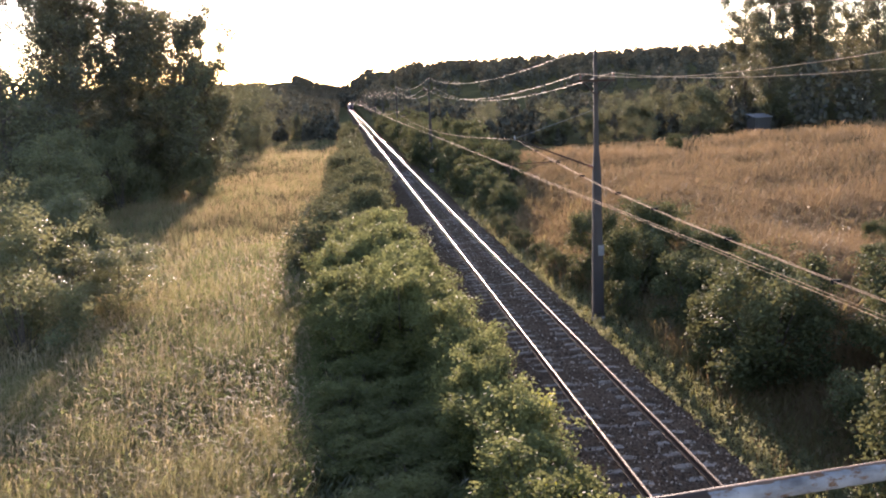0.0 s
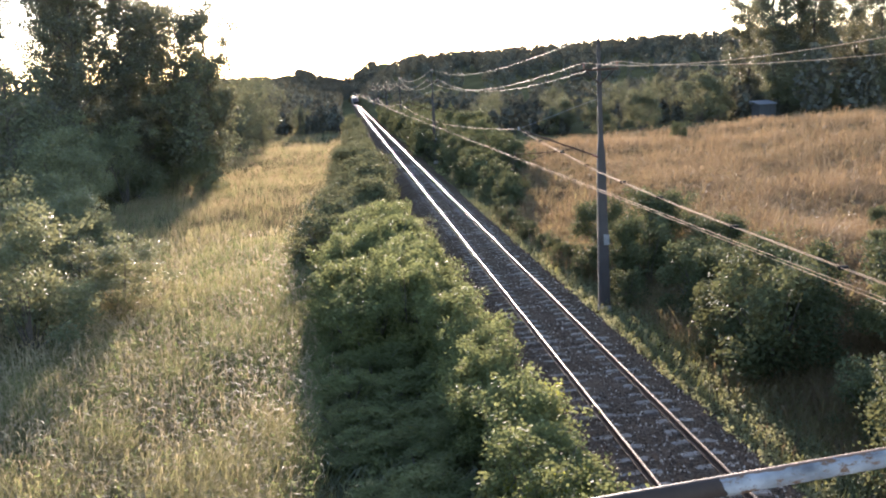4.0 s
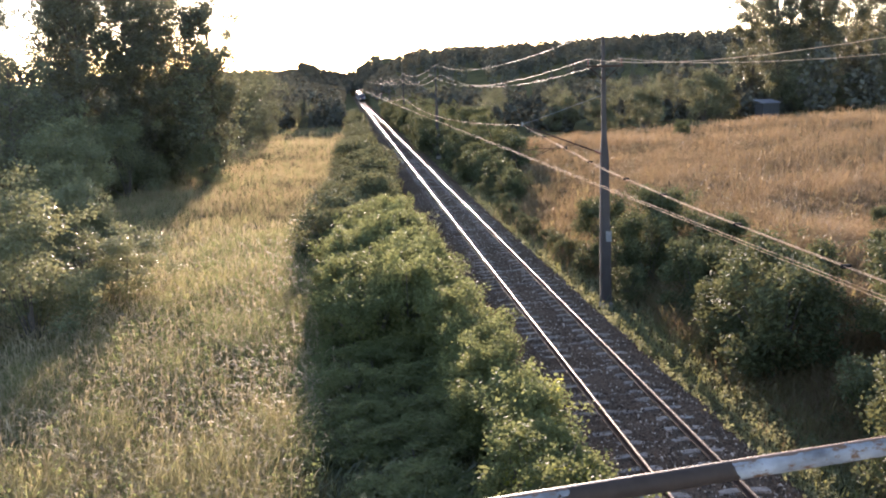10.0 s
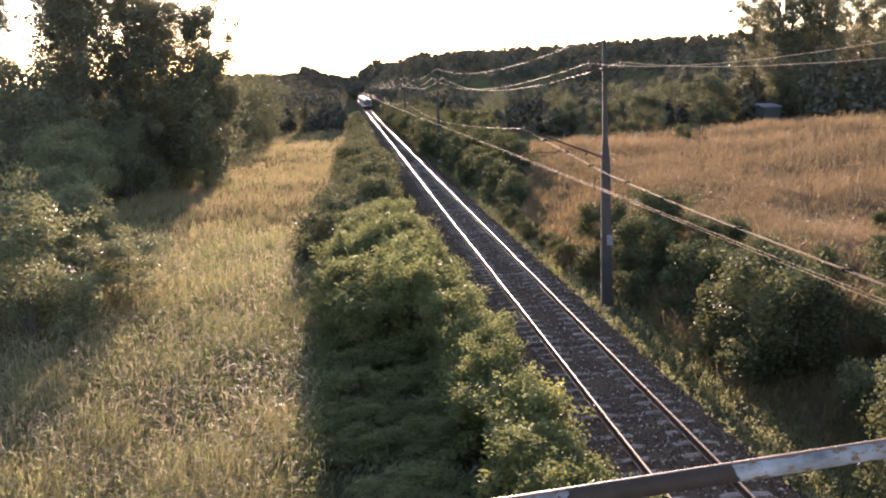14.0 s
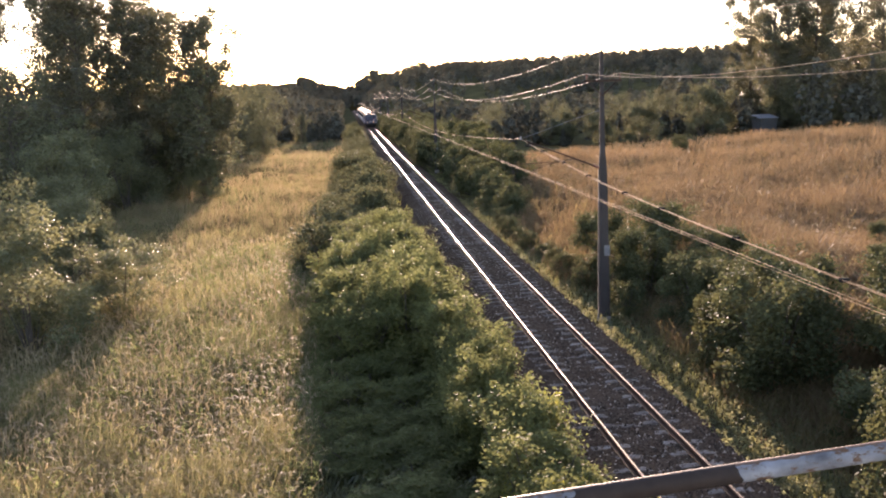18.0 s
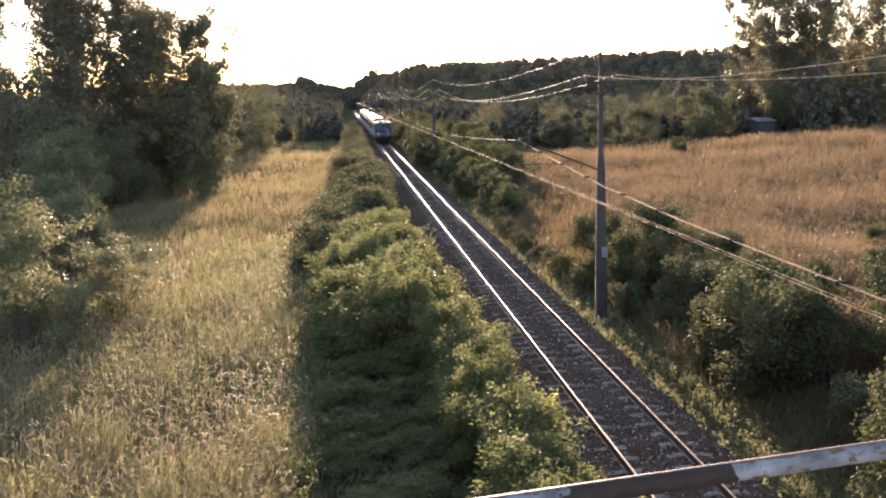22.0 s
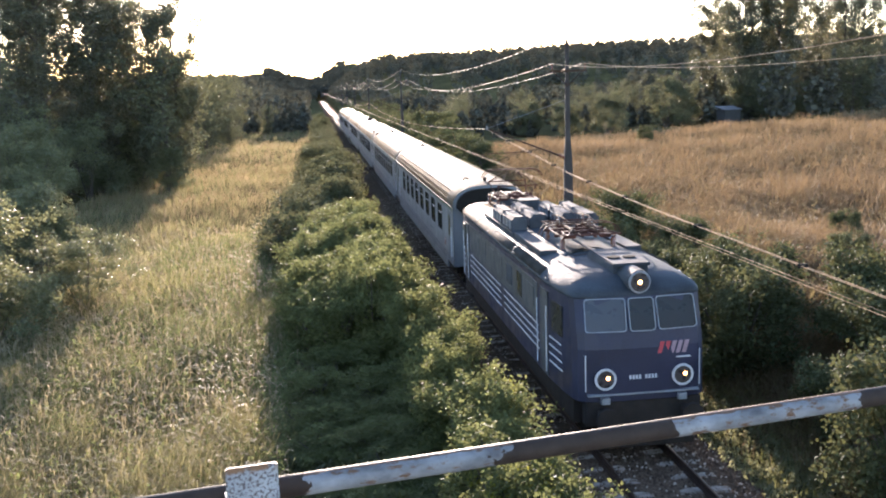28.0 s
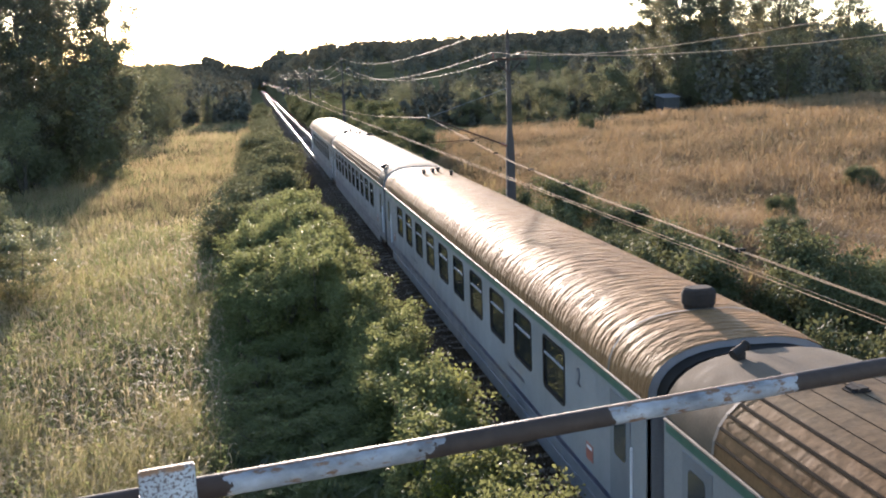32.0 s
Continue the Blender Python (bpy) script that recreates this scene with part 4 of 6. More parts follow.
field_bush = [build_bush("rounded olive-green bush beyond the dry field", 77 + i, 6.0, 6.0, 9000, 0.2, M_LEAF_FIELD, 0.8, group="field edge bushes", name="round_bush") for i in range(2)]
scatter(field_bush[0], [(38.4, 121, 0, 1.15), (29.5, 117, 70, 0.95, 0.85), (33.5, 128, 120, 0.9), (55, 117, 10, 0.8)])
scatter(field_bush[1], [(42.5, 126, 40, 1.0), (25.0, 119, 10, 0.9, 0.8), (21, 124, 160, 0.85), (50.0, 123, 60, 1.0)])


def far_wood(name, label, spots_fn, count, seed, h=(9, 15), cards=150, leaf=1.1):
    """Distant wood: many crowns joined in one."""
    rng = np.random.default_rng(seed)
    vs, fs, off = [], [], 0
    xy = spots_fn(rng, count)
    hs = rng.uniform(*h, len(xy))
    z = ground_z(xy[:, 0], xy[:, 1])
    for (x, yy), hh, zz in zip(xy, hs, z):
        pine = rng.uniform() < 0.3
        n = cards
        u = rng.uniform(0, 1, n)
        if pine:
            r = hh * 0.17 * (1.05 - u) * rng.uniform(0.4, 1.1, n)
        else:
            r = hh * 0.30 * np.sqrt(np.clip(1 - (2 * u - 0.9) ** 2, 0.03, 1)) * rng.uniform(0.5, 1.05, n)
        a = rng.uniform(0, 6.28, n)
        p = np.stack([x + r * np.cos(a), yy + r * np.sin(a), zz + hh * (0.08 + 0.92 * u)], 1)
        v, f = leaf_cards(p, leaf * (0.7 if pine else 1.0), rng, 0.3, 0.8)
        vs.append(v)
        fs.append(f + off)
        off += len(v)
    ob = link(name, array_mesh(name, np.concatenate(vs), np.concatenate(fs)), M_LEAF_FAR)
    tagged(ob, label, "woodland", kind="stuff")


def ridge_right(rng, n):
    x = rng.uniform(5, 260, n)
    return np.stack([x, 330 + rng.uniform(0, 1, n) ** 0.7 * 300 - 0.25 * x + 40], 1)


def ridge_left(rng, n):
    return np.stack([-rng.uniform(9, 190, n), 430 + rng.uniform(0, 1, n) * 330], 1)


def mid_left(rng, n):
    yy = rng.uniform(180, 430, n)
    return np.stack([-rng.uniform(20, 95, n) - (yy < 260) * 6, yy], 1)


def mid_right(rng, n):
    return np.stack([rng.uniform(10, 150, n), rng.uniform(215, 330, n)], 1)


far_wood("far_wood_right", "dark mixed wood on a long distant ridge", ridge_right, 1700, 81, (6, 7.8), 190, 0.8)
far_wood("far_wood_left", "dark mixed wood on the far horizon", ridge_left, 1000, 82, (6.8, 8.6), 180, 0.85)
far_wood("middle_wood_left", "shaded broadleaf wood beyond the meadow", mid_left, 190, 83, (7, 12), 170, 1.0)
far_wood("middle_wood_right", "low woods and scrub behind the field", mid_right, 200, 84, (3, 6), 190, 0.7)


def wood_belt(name, label, x0, x1, y0, y1, n, seed, h):
    def fn(rng, c):
        return np.stack([rng.uniform(x0, x1, c), rng.uniform(y0, y1, c)], 1)
    far_wood(name, label, fn, n, seed, h, 260, 0.7)


wood_belt("wood_belt_left", "shaded undergrowth of the poplar wood", -75, -25, 80, 190, 130, 85, (5, 11))
wood_belt("wood_belt_right", "shaded undergrowth beneath the poplars", 46, 115, 112, 170, 130, 86, (4, 9))
wood_belt("field_edge_scrub", "green scrub and low trees beyond the field", 12, 62, 122, 215, 230, 87, (1.6, 3.8))
def horizon_spots(rng, n):
    return np.stack([rng.uniform(-45, 22, n), rng.uniform(735, 900, n)], 1)


far_wood("horizon_wood", "dark wood closing the horizon behind the track", horizon_spots, 420, 95, (7.2, 8.4), 150, 1.1)
wood_belt("track_edge_wood_left", "dark scrub closing in on the far track", -24, -8, 185, 330, 90, 88, (3, 8))
wood_belt("track_edge_wood_right", "dark scrub beside the far track", 6, 22, 190, 340, 90, 89, (2.5, 6))


# ---- grass ----
def grass(name, label, mat, n, seed, keep, rmin, rmax, height, wide, az, tuft=5):
    """Blades thinning out with distance from the bridge."""
    rng = np.random.default_rng(seed)
    n0 = n // tuft
    r = rmin * (rmax / rmin) ** rng.uniform(0, 1, n0)
    a = np.radians(rng.uniform(*az, n0))
    x, yy = -6.3 + r * np.sin(a), r * np.cos(a)
    ok = keep(x, yy, rng)
    x, yy, r = x[ok], yy[ok], r[ok]
    x = np.repeat(x, tuft) + rng.normal(0, 0.05, len(x) * tuft) * (1 + np.repeat(r, tuft) * 0.05)
    yy = np.repeat(yy, tuft) + rng.normal(0, 0.05, len(yy) * tuft) * (1 + np.repeat(r, tuft) * 0.05)
    r = np.repeat(r, tuft)
    m = len(x)
    h = height * rng.uniform(0.55, 1.25, m)
    w = wide * (0.6 + r / 28) * rng.uniform(0.7, 1.3, m)
    d = rng.uniform(0, 6.28, m)
    swell = sum(np.sin(x * math.cos(q) * k + yy * math.sin(q) * k * 0.7 + q * 9) for q, k in ((0.3, 0.35), (1.1, 0.6), (2.0, 0.9), (2.7, 1.5), (0.8, 2.3)))
    h *= np.clip(0.98 + 0.16 * swell, 0.68, 1.4)
    bend = rng.uniform(0.2, 1.25, m) * h
    seed_head = np.where(rng.uniform(0, 1, m) < 0.2, 1.5, 0.45)
    # the wind leans the blades one way
    bx, by = np.cos(d) * bend + 0.12 * h, np.sin(d) * bend
    px, py = -np.sin(d) * w * 0.5, np.cos(d) * w * 0.5
    z = ground_z(x, yy) - 0.03
    lv = []
    for u, ww in ((0, 0.8), (0.55, 0.9), (0.95, seed_head[:, None])):
        for sgn in (-1, 1):
            lv.append(np.stack([x + bx * u * u, yy + by * u * u, z + h * u], 1) + sgn * ww * np.stack([px, py, 0 * px], 1))
    v = np.stack(lv, 1)
    near = r < 38
    q = np.array([(0, 1, 3, 2), (2, 3, 5, 4)])
    f1 = (np.where(near)[0][:, None, None] * 6 + q[None]).reshape(-1, 4)
    f2 = np.where(~near)[0][:, None] * 6 + np.array([(0, 1, 5, 4)])
    f, v = np.concatenate([f1, f2]), v.reshape(-1, 3)
    ob = link(name, array_mesh(name, v, f), mat)
    tagged(ob, label, "grass", kind="stuff")


def on_meadow(x, yy, rng):
    return (x < -7.9 + 0.03 * np.clip(yy - 17, 0, 30) + rng.normal(0, 0.35, len(x))) & (x > -25) & (yy > 3)


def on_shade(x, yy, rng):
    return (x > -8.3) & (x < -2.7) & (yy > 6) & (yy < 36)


def on_verge(x, yy, rng):
    left = (x > -4.2) & (x < -2.5)
    right = (x > 1.8 + rng.uniform(0, 0.7, len(x)) ** 1.5) & (x < 5.5)
    return (left | right) & (yy > 8)


def on_field(x, yy, rng):
    return (x > 4.6 + rng.normal(0, 0.8, len(x))) & (yy < 97 + rng.normal(0, 1.5, len(x))) & (x < 95)


grass("meadow_grass", "tall meadow grass, green and gold with seed heads", M_GRASS, 330000, 91, on_meadow, 9, 260, 0.6, 0.0055, (-42, 2))
def on_far_meadow(x, yy, rng):
    return (x < -6.2 + rng.normal(0, 0.5, len(x))) & (x > -24) & (yy > 62 + rng.normal(0, 6, len(x)))


grass("dry_meadow_grass", "pale golden dry grass at the meadow's far end", M_DRY_PALE, 60000, 104, on_far_meadow, 55, 230, 0.75, 0.0055, (-24, 2))
# weeds coloured dark so the ground here reads as shaded
grass("shade_dark_patch", "low green weeds, coloured dark for the hedge's shade", M_WEED, 42000, 94, on_shade, 8, 40, 0.42, 0.022, (-14, 30), 4)
grass("verge_grass", "rough green grass beside the ballast", M_VERGE, 110000, 92, on_verge, 12, 160, 0.36, 0.011, (-6, 40))
def on_bank(x, yy, rng):
    edge = 10.5 - 0.075 * np.clip(yy - 20, 0, 60)
    return (x > 3.4) & (x < edge + rng.normal(0, 1.4, len(x))) & (yy > 12) & (yy < 90)


grass("bank_weeds", "tangled brown-green weeds on the railway bank", M_BANKWEED, 60000, 96, on_bank, 14, 95, 0.8, 0.012, (10, 46), 5)
def on_dry_patch(x, yy, rng):
    return (x > 3.0 + rng.normal(0, 0.4, len(x))) & (x < 5.6) & (yy > 38) & (yy < 60)


grass("bank_grass", "dry straw-coloured grass in a gap on the bank", M_DRY, 15000, 103, on_dry_patch, 38, 64, 0.75, 0.008, (8, 20))
grass("field_grass", "tall dry golden grass on the field bank", M_DRY, 340000, 93, on_field, 15, 135, 0.7, 0.0065, (10, 48))


def herbs(name, label, mat, n, seed, x0, x1, y0, y1, leaves=16, tall=(0.16, 0.5), leaf=0.075, girth=0.11):
    """Low leafy plants beside the ballast."""
    rng = np.random.default_rng(seed)
    y = y0 + (y1 - y0) * rng.uniform(0, 1, n) ** 1.5
    x = x0 + (x1 - x0) * rng.uniform(0, 1, n) ** 1.3 + 0.012 * (y - y0) * rng.uniform(0, 1, n)
    h = rng.uniform(*tall, n)
    u = rng.uniform(0.1, 1, (n, leaves))
    r = girth * rng.uniform(0.2, 1, (n, leaves)) * (1.1 - 0.6 * u)
    a = rng.uniform(0, 6.28, (n, leaves))
    z = np.maximum(ground_z(x, y), -0.66 + 0.2 * np.clip(2.4 - np.abs(x), 0, 1))
    p = np.stack([x[:, None] + r * np.cos(a), y[:, None] + r * np.sin(a), z[:, None] + u * h[:, None]], -1).reshape(-1, 3)
    v, f = leaf_cards(p, leaf, rng, 0.1, 0.55)
    tagged(link(name, array_mesh(name, v, f), mat), label, "weeds", kind="stuff")


herbs("verge_weeds", "pale leafy weeds along the ballast shoulder", M_HERB, 2600, 97, 1.75, 3.6, 11, 75)
herbs("verge_weeds", "pale leafy weeds at the hedge's foot", M_HERB, 700, 98, -2.6, -1.75, 11, 60)

herbs("green_weeds", "knee-high green weeds between meadow and hedge", M_MEADOW_WEED, 5200, 99, -7.4, -14.5, 8, 56, 18, (0.3, 0.8), 0.07, 0.16)
# weeds of the slope; their dense brown also paints its shade below the crest
herbs("field_weeds", "dead brown weeds standing in the dry field", M_FIELD_WEED, 3600, 100, 7.0, 44, 17, 80, 16, (0.45, 1.0), 0.10, 0.24)


def seed_heads(name, label, mat, n, seed, keep, rmin, rmax, az):
    """Thin stems that nod under their seed heads."""
    rng = np.random.default_rng(seed)
    r = rmin * (rmax / rmin) ** rng.uniform(0, 1, n)
    a = np.radians(rng.uniform(*az, n))
    x, y = -6.3 + r * np.sin(a), r * np.cos(a)
    ok = keep(x, y, rng)
    x, y, r = x[ok], y[ok], r[ok]
    m = len(x)
    h, d = rng.uniform(0.6, 1.0, m), rng.uniform(0, 6.28, m)
    nod = rng.uniform(0.2, 0.6, m)
    w = 0.0085 * (0.7 + r / 25)
    px, py = -np.sin(d) * w, np.cos(d) * w
    z = ground_z(x, y)
    lv = []
    for u, ww in ((0, 0.35), (0.55, 0.3), (0.72, 0.75), (0.87, 1.0), (1.0, 0.3)):
        out, up = nod * u ** 2.6, h * (u - 0.28 * u ** 5)
        for s in (-1, 1):
            lv.append(np.stack([x + np.cos(d) * out + s * ww * px, y + np.sin(d) * out + s * ww * py, z + up], 1))
    v = np.stack(lv, 1).reshape(-1, 3)
    q = np.array([(0, 1, 3, 2), (2, 3, 5, 4), (4, 5, 7, 6), (6, 7, 9, 8)])
    f = (np.arange(m)[:, None, None] * 10 + q[None]).reshape(-1, 4)
    tagged(link(name, array_mesh(name, v, f), mat), label, "grass", kind="stuff")


seed_heads("nodding_grass", "pale nodding seed heads over the meadow", M_SEED, 34000, 101, on_meadow, 9, 60, (-42, 0))
seed_heads("nodding_grass", "straw-brown nodding seed heads over the dry field", M_DRY, 15000, 102, on_field, 18, 90, (14, 48))

# hut behind the field
def build_hut():
    x, yy = 45.9, 119.0
    h = thing("hut", Matrix.LocRotScale((x, yy, float(ground_z(x, yy)) + 0.35), Euler((0, 0, 0.2)), (0.5, 0.55, 0.68)), "small grey garden hut with a pale sheet roof", "hut")
    b = bmesh.new()
    box(b, -2.3, 2.3, -1.6, 1.6, -1.3, 2.3)
    part("wall", b, M_HUT, h)
    b = bmesh.new()
    loft(b, [[(-2.7, -1.9, 2.3), (-2.7, -1.9, 2.4), (-2.7, 1.9, 3.0), (-2.7, 1.9, 2.9)], [(2.7, -1.9, 2.3), (2.7, -1.9, 2.4), (2.7, 1.9, 3.0), (2.7, 1.9, 2.9)]])
    part("roof", b, M_HUT_ROOF, h)


build_hut()

# ---- the train: front of the locomotive at y = 0 of its own space, running towards -y ----
def loco_outline(inset, z, n=5):
    """Plan of the body at height z, drawn in by inset, rounded at both ends and raked back above the waist."""
    w, l = 1.49 - inset, 15.3
    rake = 0.30 * float(smooth_step(2.2, 3.6, z)) + 1.35 * max(0, inset)
    half = [(0.0, 0.0), (0.45, 0.0), (0.9, 0.04), (1.18, 0.10), (1.30, 0.20), (1.37, 0.40), (1.43, 0.95), (1.49, 1.9)]
    k = w / 1.49
    front = [(x * k, y + rake) for x, y in half]
    right = front + [(w, 3.4), (w, 7.35), (w, l - 3.4)] + [(x, l - y) for x, y in front[::-1]]
    return right + [(-x, y) for x, y in right[-2:0:-1]]


def bars(parent, mat, name, spans, z, y, h, thick=0.006):
    """A row of plain bars on a face turned to -y, standing in for lettering."""
    for x0, x1 in spans:
        b = bmesh.new()
        box(b, x0, x1, y - thick, y + 0.02, z, z + h)
        part(name, b, mat, parent)


def build_bogie(parent, y, base, wheel_r, mat=None):
    b = bmesh.new()
    for s in (-1, 1):
        box(b, s * 1.02 - 0.06, s * 1.02 + 0.06, y - base / 2 - 0.55, y + base / 2 + 0.55, 0.45, 0.72, 0.02)
    box(b, -1.0, 1.0, y - 0.35, y + 0.35, 0.5, 0.8, 0.02)
    bog = part("bogie", b, M_UNDER, parent, "grimy black bogie frame")
    for dy in (-base / 2, base / 2):
        w = bmesh.new()
        rod(w, (-0.8, y + dy, wheel_r), (0.8, y + dy, wheel_r), 0.08, seg=10)
        for s in (-1, 1):
            rod(w, (s * 0.69, y + dy, wheel_r), (s * 0.82, y + dy, wheel_r), wheel_r, seg=24)
            rod(w, (s * 0.665, y + dy, wheel_r), (s * 0.69, y + dy, wheel_r), wheel_r + 0.022, seg=24)
        part("wheelset", w, M_UNDER, bog, "steel wheelset")
    return bog


def build_buffers(parent, y, d):
    first = None
    for s in (-0.87, 0.87):
        b = bmesh.new()
        rod(b, (s, y, 1.05), (s, y + d * 0.42, 1.05), 0.09, seg=12)
        rod(b, (s, y + d * 0.42, 1.05), (s, y + d * 0.5, 1.05), 0.23, seg=16)
        part("buffer", b, M_UNDER, parent)


def build_loco():
    t = thing("locomotive", pose(0, 640, 0), "navy blue electric locomotive with grey roof, lamps lit", "locomotive")
    # body shell
    b = bmesh.new()
    loft(b, [[(x, y, z) for x, y in loco_outline(0, z)] for z in (1.28, 1.6, 2.0, 2.35, 2.7, 3.05, 3.36)])
    part("body", b, M_LOCO_BLUE, t, "navy painted body shell", smooth=False)
    b = bmesh.new()
    levels = [(-0.012, 3.34), (-0.015, 3.38), (0.0, 3.42), (0.05, 3.49), (0.16, 3.58), (0.36, 3.67), (0.70, 3.725), (1.10, 3.745), (1.44, 3.75)]
    loft(b, [[(x, y, z) for x, y in loco_outline(i, z)] for i, z in levels])
    part("roof", b, M_LOCO_ROOF, t, "dusty grey domed roof", smooth=True)
    for s in (-1, 1):
        b = bmesh.new()
        tube(b, [(s * 1.355, 2.6, 3.45), (s * 1.355, 7.3, 3.45), (s * 1.355, 13.9, 3.45)], 0.145, 12)
        shoulder = part("roof_shoulder", b, M_SHOULDER, t, "rounded dusty roof shoulder", smooth=True)
        for y in (5.6, 8.4, 11.2):
            b = bmesh.new()
            rod(b, (s * 1.355, y - 0.03, 3.45), (s * 1.355, y + 0.03, 3.45), 0.153, seg=14)
            part("strap", b, M_LOCO_ROOF, shoulder)
        b = bmesh.new()
        rod(b, (s * 1.235, 2.7, 3.60), (s * 1.235, 13.9, 3.60), 0.016, seg=6)
        part("roof_edge_strip", b, M_RUST, t, "rusty edge strip")
        # grey machine-room side with grilles and windows
        b = bmesh.new()
        box(b, s * 1.493 - 0.006, s * 1.493 + 0.006, 2.9, 12.4, 2.36, 3.2)
        side = part("side_panel", b, M_LOCO_GREY, t, "grey machine-room side panel")
        for y in (3.6, 6.1, 8.6, 11.1):
            b = bmesh.new()
            box(b, s * 1.50 - 0.01, s * 1.50 + 0.01, y - 0.36, y + 0.36, 2.55, 3.05, 0.004)
            g = part("grille", b, M_LOCO_ROOF if y == 6.1 else M_LOCO_GREY, side, "louvred side panel")
        for y in (4.85, 7.35, 9.85):
            b = bmesh.new()
            box(b, s * 1.50 - 0.008, s * 1.50 + 0.008, y - 0.27, y + 0.27, 2.5, 3.08, 0.004)
            part("side_window", b, M_CAB_DARK if y < 7 else M_LOCO_GREY, side)
        # cab doors and side windows
        for y in (2.25, 13.05):
            b = bmesh.new()
            box(b, s * 1.492 - 0.012, s * 1.492 + 0.012, y - 0.33, y + 0.33, 1.3, 3.2, 0.006)
            door = part("cab_door", b, M_LOCO_GREY, t, "grey cab door")
            for dy in (-0.43, 0.43):
                b = bmesh.new()
                rod(b, (s * 1.56, y + dy, 1.45), (s * 1.56, y + dy, 2.9), 0.014)
                part("handrail", b, M_WHITE, door)
        for y in (1.2, 14.1):
            b = bmesh.new()
            box(b, -0.012, 0.012, -0.36, 0.36, -0.33, 0.33, 0.006)
            pane = part("cab_side_window", b, M_CAB_DARK, t)
            pane.matrix_basis = pose(s * 1.452, y + 0.08 * (1 if y < 7 else -1), 2.75, 0, 0, -s * 3.7 * (1 if y < 7 else -1))
        for z in (1.68, 1.86, 2.04, 2.22):
            for y0, y1 in ((0.95, 1.85), (2.75, 6.9), (7.3, 12.5), (13.55, 14.35)):
                b = bmesh.new()
                ya = y0 + (z - 1.68) * 0.12
                xa, xb = (float(np.interp(min(v, 15.3 - v), [0.40, 0.95, 1.9], [1.37, 1.43, 1.49])) for v in (ya, y1))
                loft(b, [[(s * (xx - 0.01), v, z), (s * (xx + 0.006), v, z), (s * (xx + 0.006), v, z + 0.032), (s * (xx - 0.01), v, z + 0.032)] for xx, v in ((xa, ya), (xb, y1))])
                part("white_stripe", b, M_WHITE, t)
    # front and rear faces
    for end in (0, 1):
        e = new("cab_front")
        e.parent = t
        e.matrix_basis = pose(0, 0, 0) if end == 0 else pose(0, 15.3, 0, 0, 0, 180)
        e["label"] = "cab front with three windows and ringed headlamps"
        for x, w, turn, dy in ((-0.735, 0.84, -6, 0.02), (0.0, 0.54, 0, 0.0), (0.735, 0.84, 6, 0.02)):
            y = 0.144 + 0.055 * abs(x) - 0.045 + dy
            b = bmesh.new()
            ring_plate(b, w, 0.68, 0.06, 0.018, 0.022)
            f = part("window_frame", b, M_PALE_FRAME, e, "pale metal window frame")
            f.matrix_basis = pose(x, y + 0.04, 3.01, -17, 0, turn)
            b = bmesh.new()
            plate(b, w - 0.03, 0.65, 0.06, 0.0)
            g = part("pane", b, M_CAB_PALE if x < -0.1 else M_CAB_DARK, f)
        for x in (-0.80, 0.80):
            b = bmesh.new()
            y, zl = 0.03, 1.76
            rod(b, (x, y + 0.05, zl), (x, y - 0.06, zl), 0.205, 0.20, seg=28)
            lamp = part("headlamp", b, M_LOCO_BLUE, e, "round navy headlamp with a pale rim")
            b = bmesh.new()
            loft(b, [[(x + r * math.cos(a), y - 0.062 + dy, zl + r * math.sin(a)) for a in np.linspace(0, 2 * math.pi, 28, endpoint=False)] for r, dy in ((0.222, 0.02), (0.222, -0.02), (0.178, -0.02), (0.178, 0.02))], caps=False)
            part("lamp_rim", b, M_WHITE, lamp, "pale painted lamp rim")
            b = bmesh.new()
            rod(b, (x, y - 0.069, zl), (x, y - 0.074, zl), 0.178, seg=24)
            part("lamp_dish", b, M_LAMP_DISH, lamp, "dark glass dish")
            b = bmesh.new()
            rod(b, (x + 0.05, y - 0.06, zl + 0.02), (x + 0.05, y - 0.085, zl + 0.02), 0.05, 0.034, seg=16)
            part("bulb", b, M_LAMP if end == 0 else M_CAB_GLASS, lamp, "glowing warm lamp" if end == 0 else "")
            b = bmesh.new()
            box(b, x - 0.09, x + 0.09, -0.06, 0.06, 1.24, 1.37, 0.01)
            part("marker_box", b, M_PALE_FRAME, e)
            b = bmesh.new()
            rod(b, (x * 1.48, 0.06, 1.5), (x * 1.48, 0.06, 2.25), 0.012)
            part("handrail", b, M_WHITE, e)
        b = bmesh.new()
        box(b, -1.15, 1.15, -0.03, 0.1, 1.41, 1.44)
        part("trim_strip", b, M_PALE_FRAME, e)
        b = bmesh.new()
        rod(b, (0, 0.26, 3.64), (0, 1.1, 3.64), 0.25, 0.25, seg=24)
        top = part("top_lamp", b, M_LOCO_ROOF, e, "round roof headlamp housing")
        b = bmesh.new()
        rod(b, (0, 0.262, 3.64), (0, 0.235, 3.64), 0.235, 0.225, seg=24)
        part("lamp_ring", b, M_PALE_FRAME, top, "pale lamp ring")
        b = bmesh.new()
        rod(b, (0, 0.24, 3.64), (0, 0.228, 3.64), 0.19, seg=20)
        part("lamp_dish", b, M_LAMP_DISH, top)
        b = bmesh.new()
        rod(b, (0, 0.24, 3.64), (0, 0.21, 3.64), 0.05, 0.04, seg=16)
        part("bulb", b, M_LAMP if end == 0 else M_CAB_GLASS, top, "glowing warm lamp" if end == 0 else "")
        b = bmesh.new()
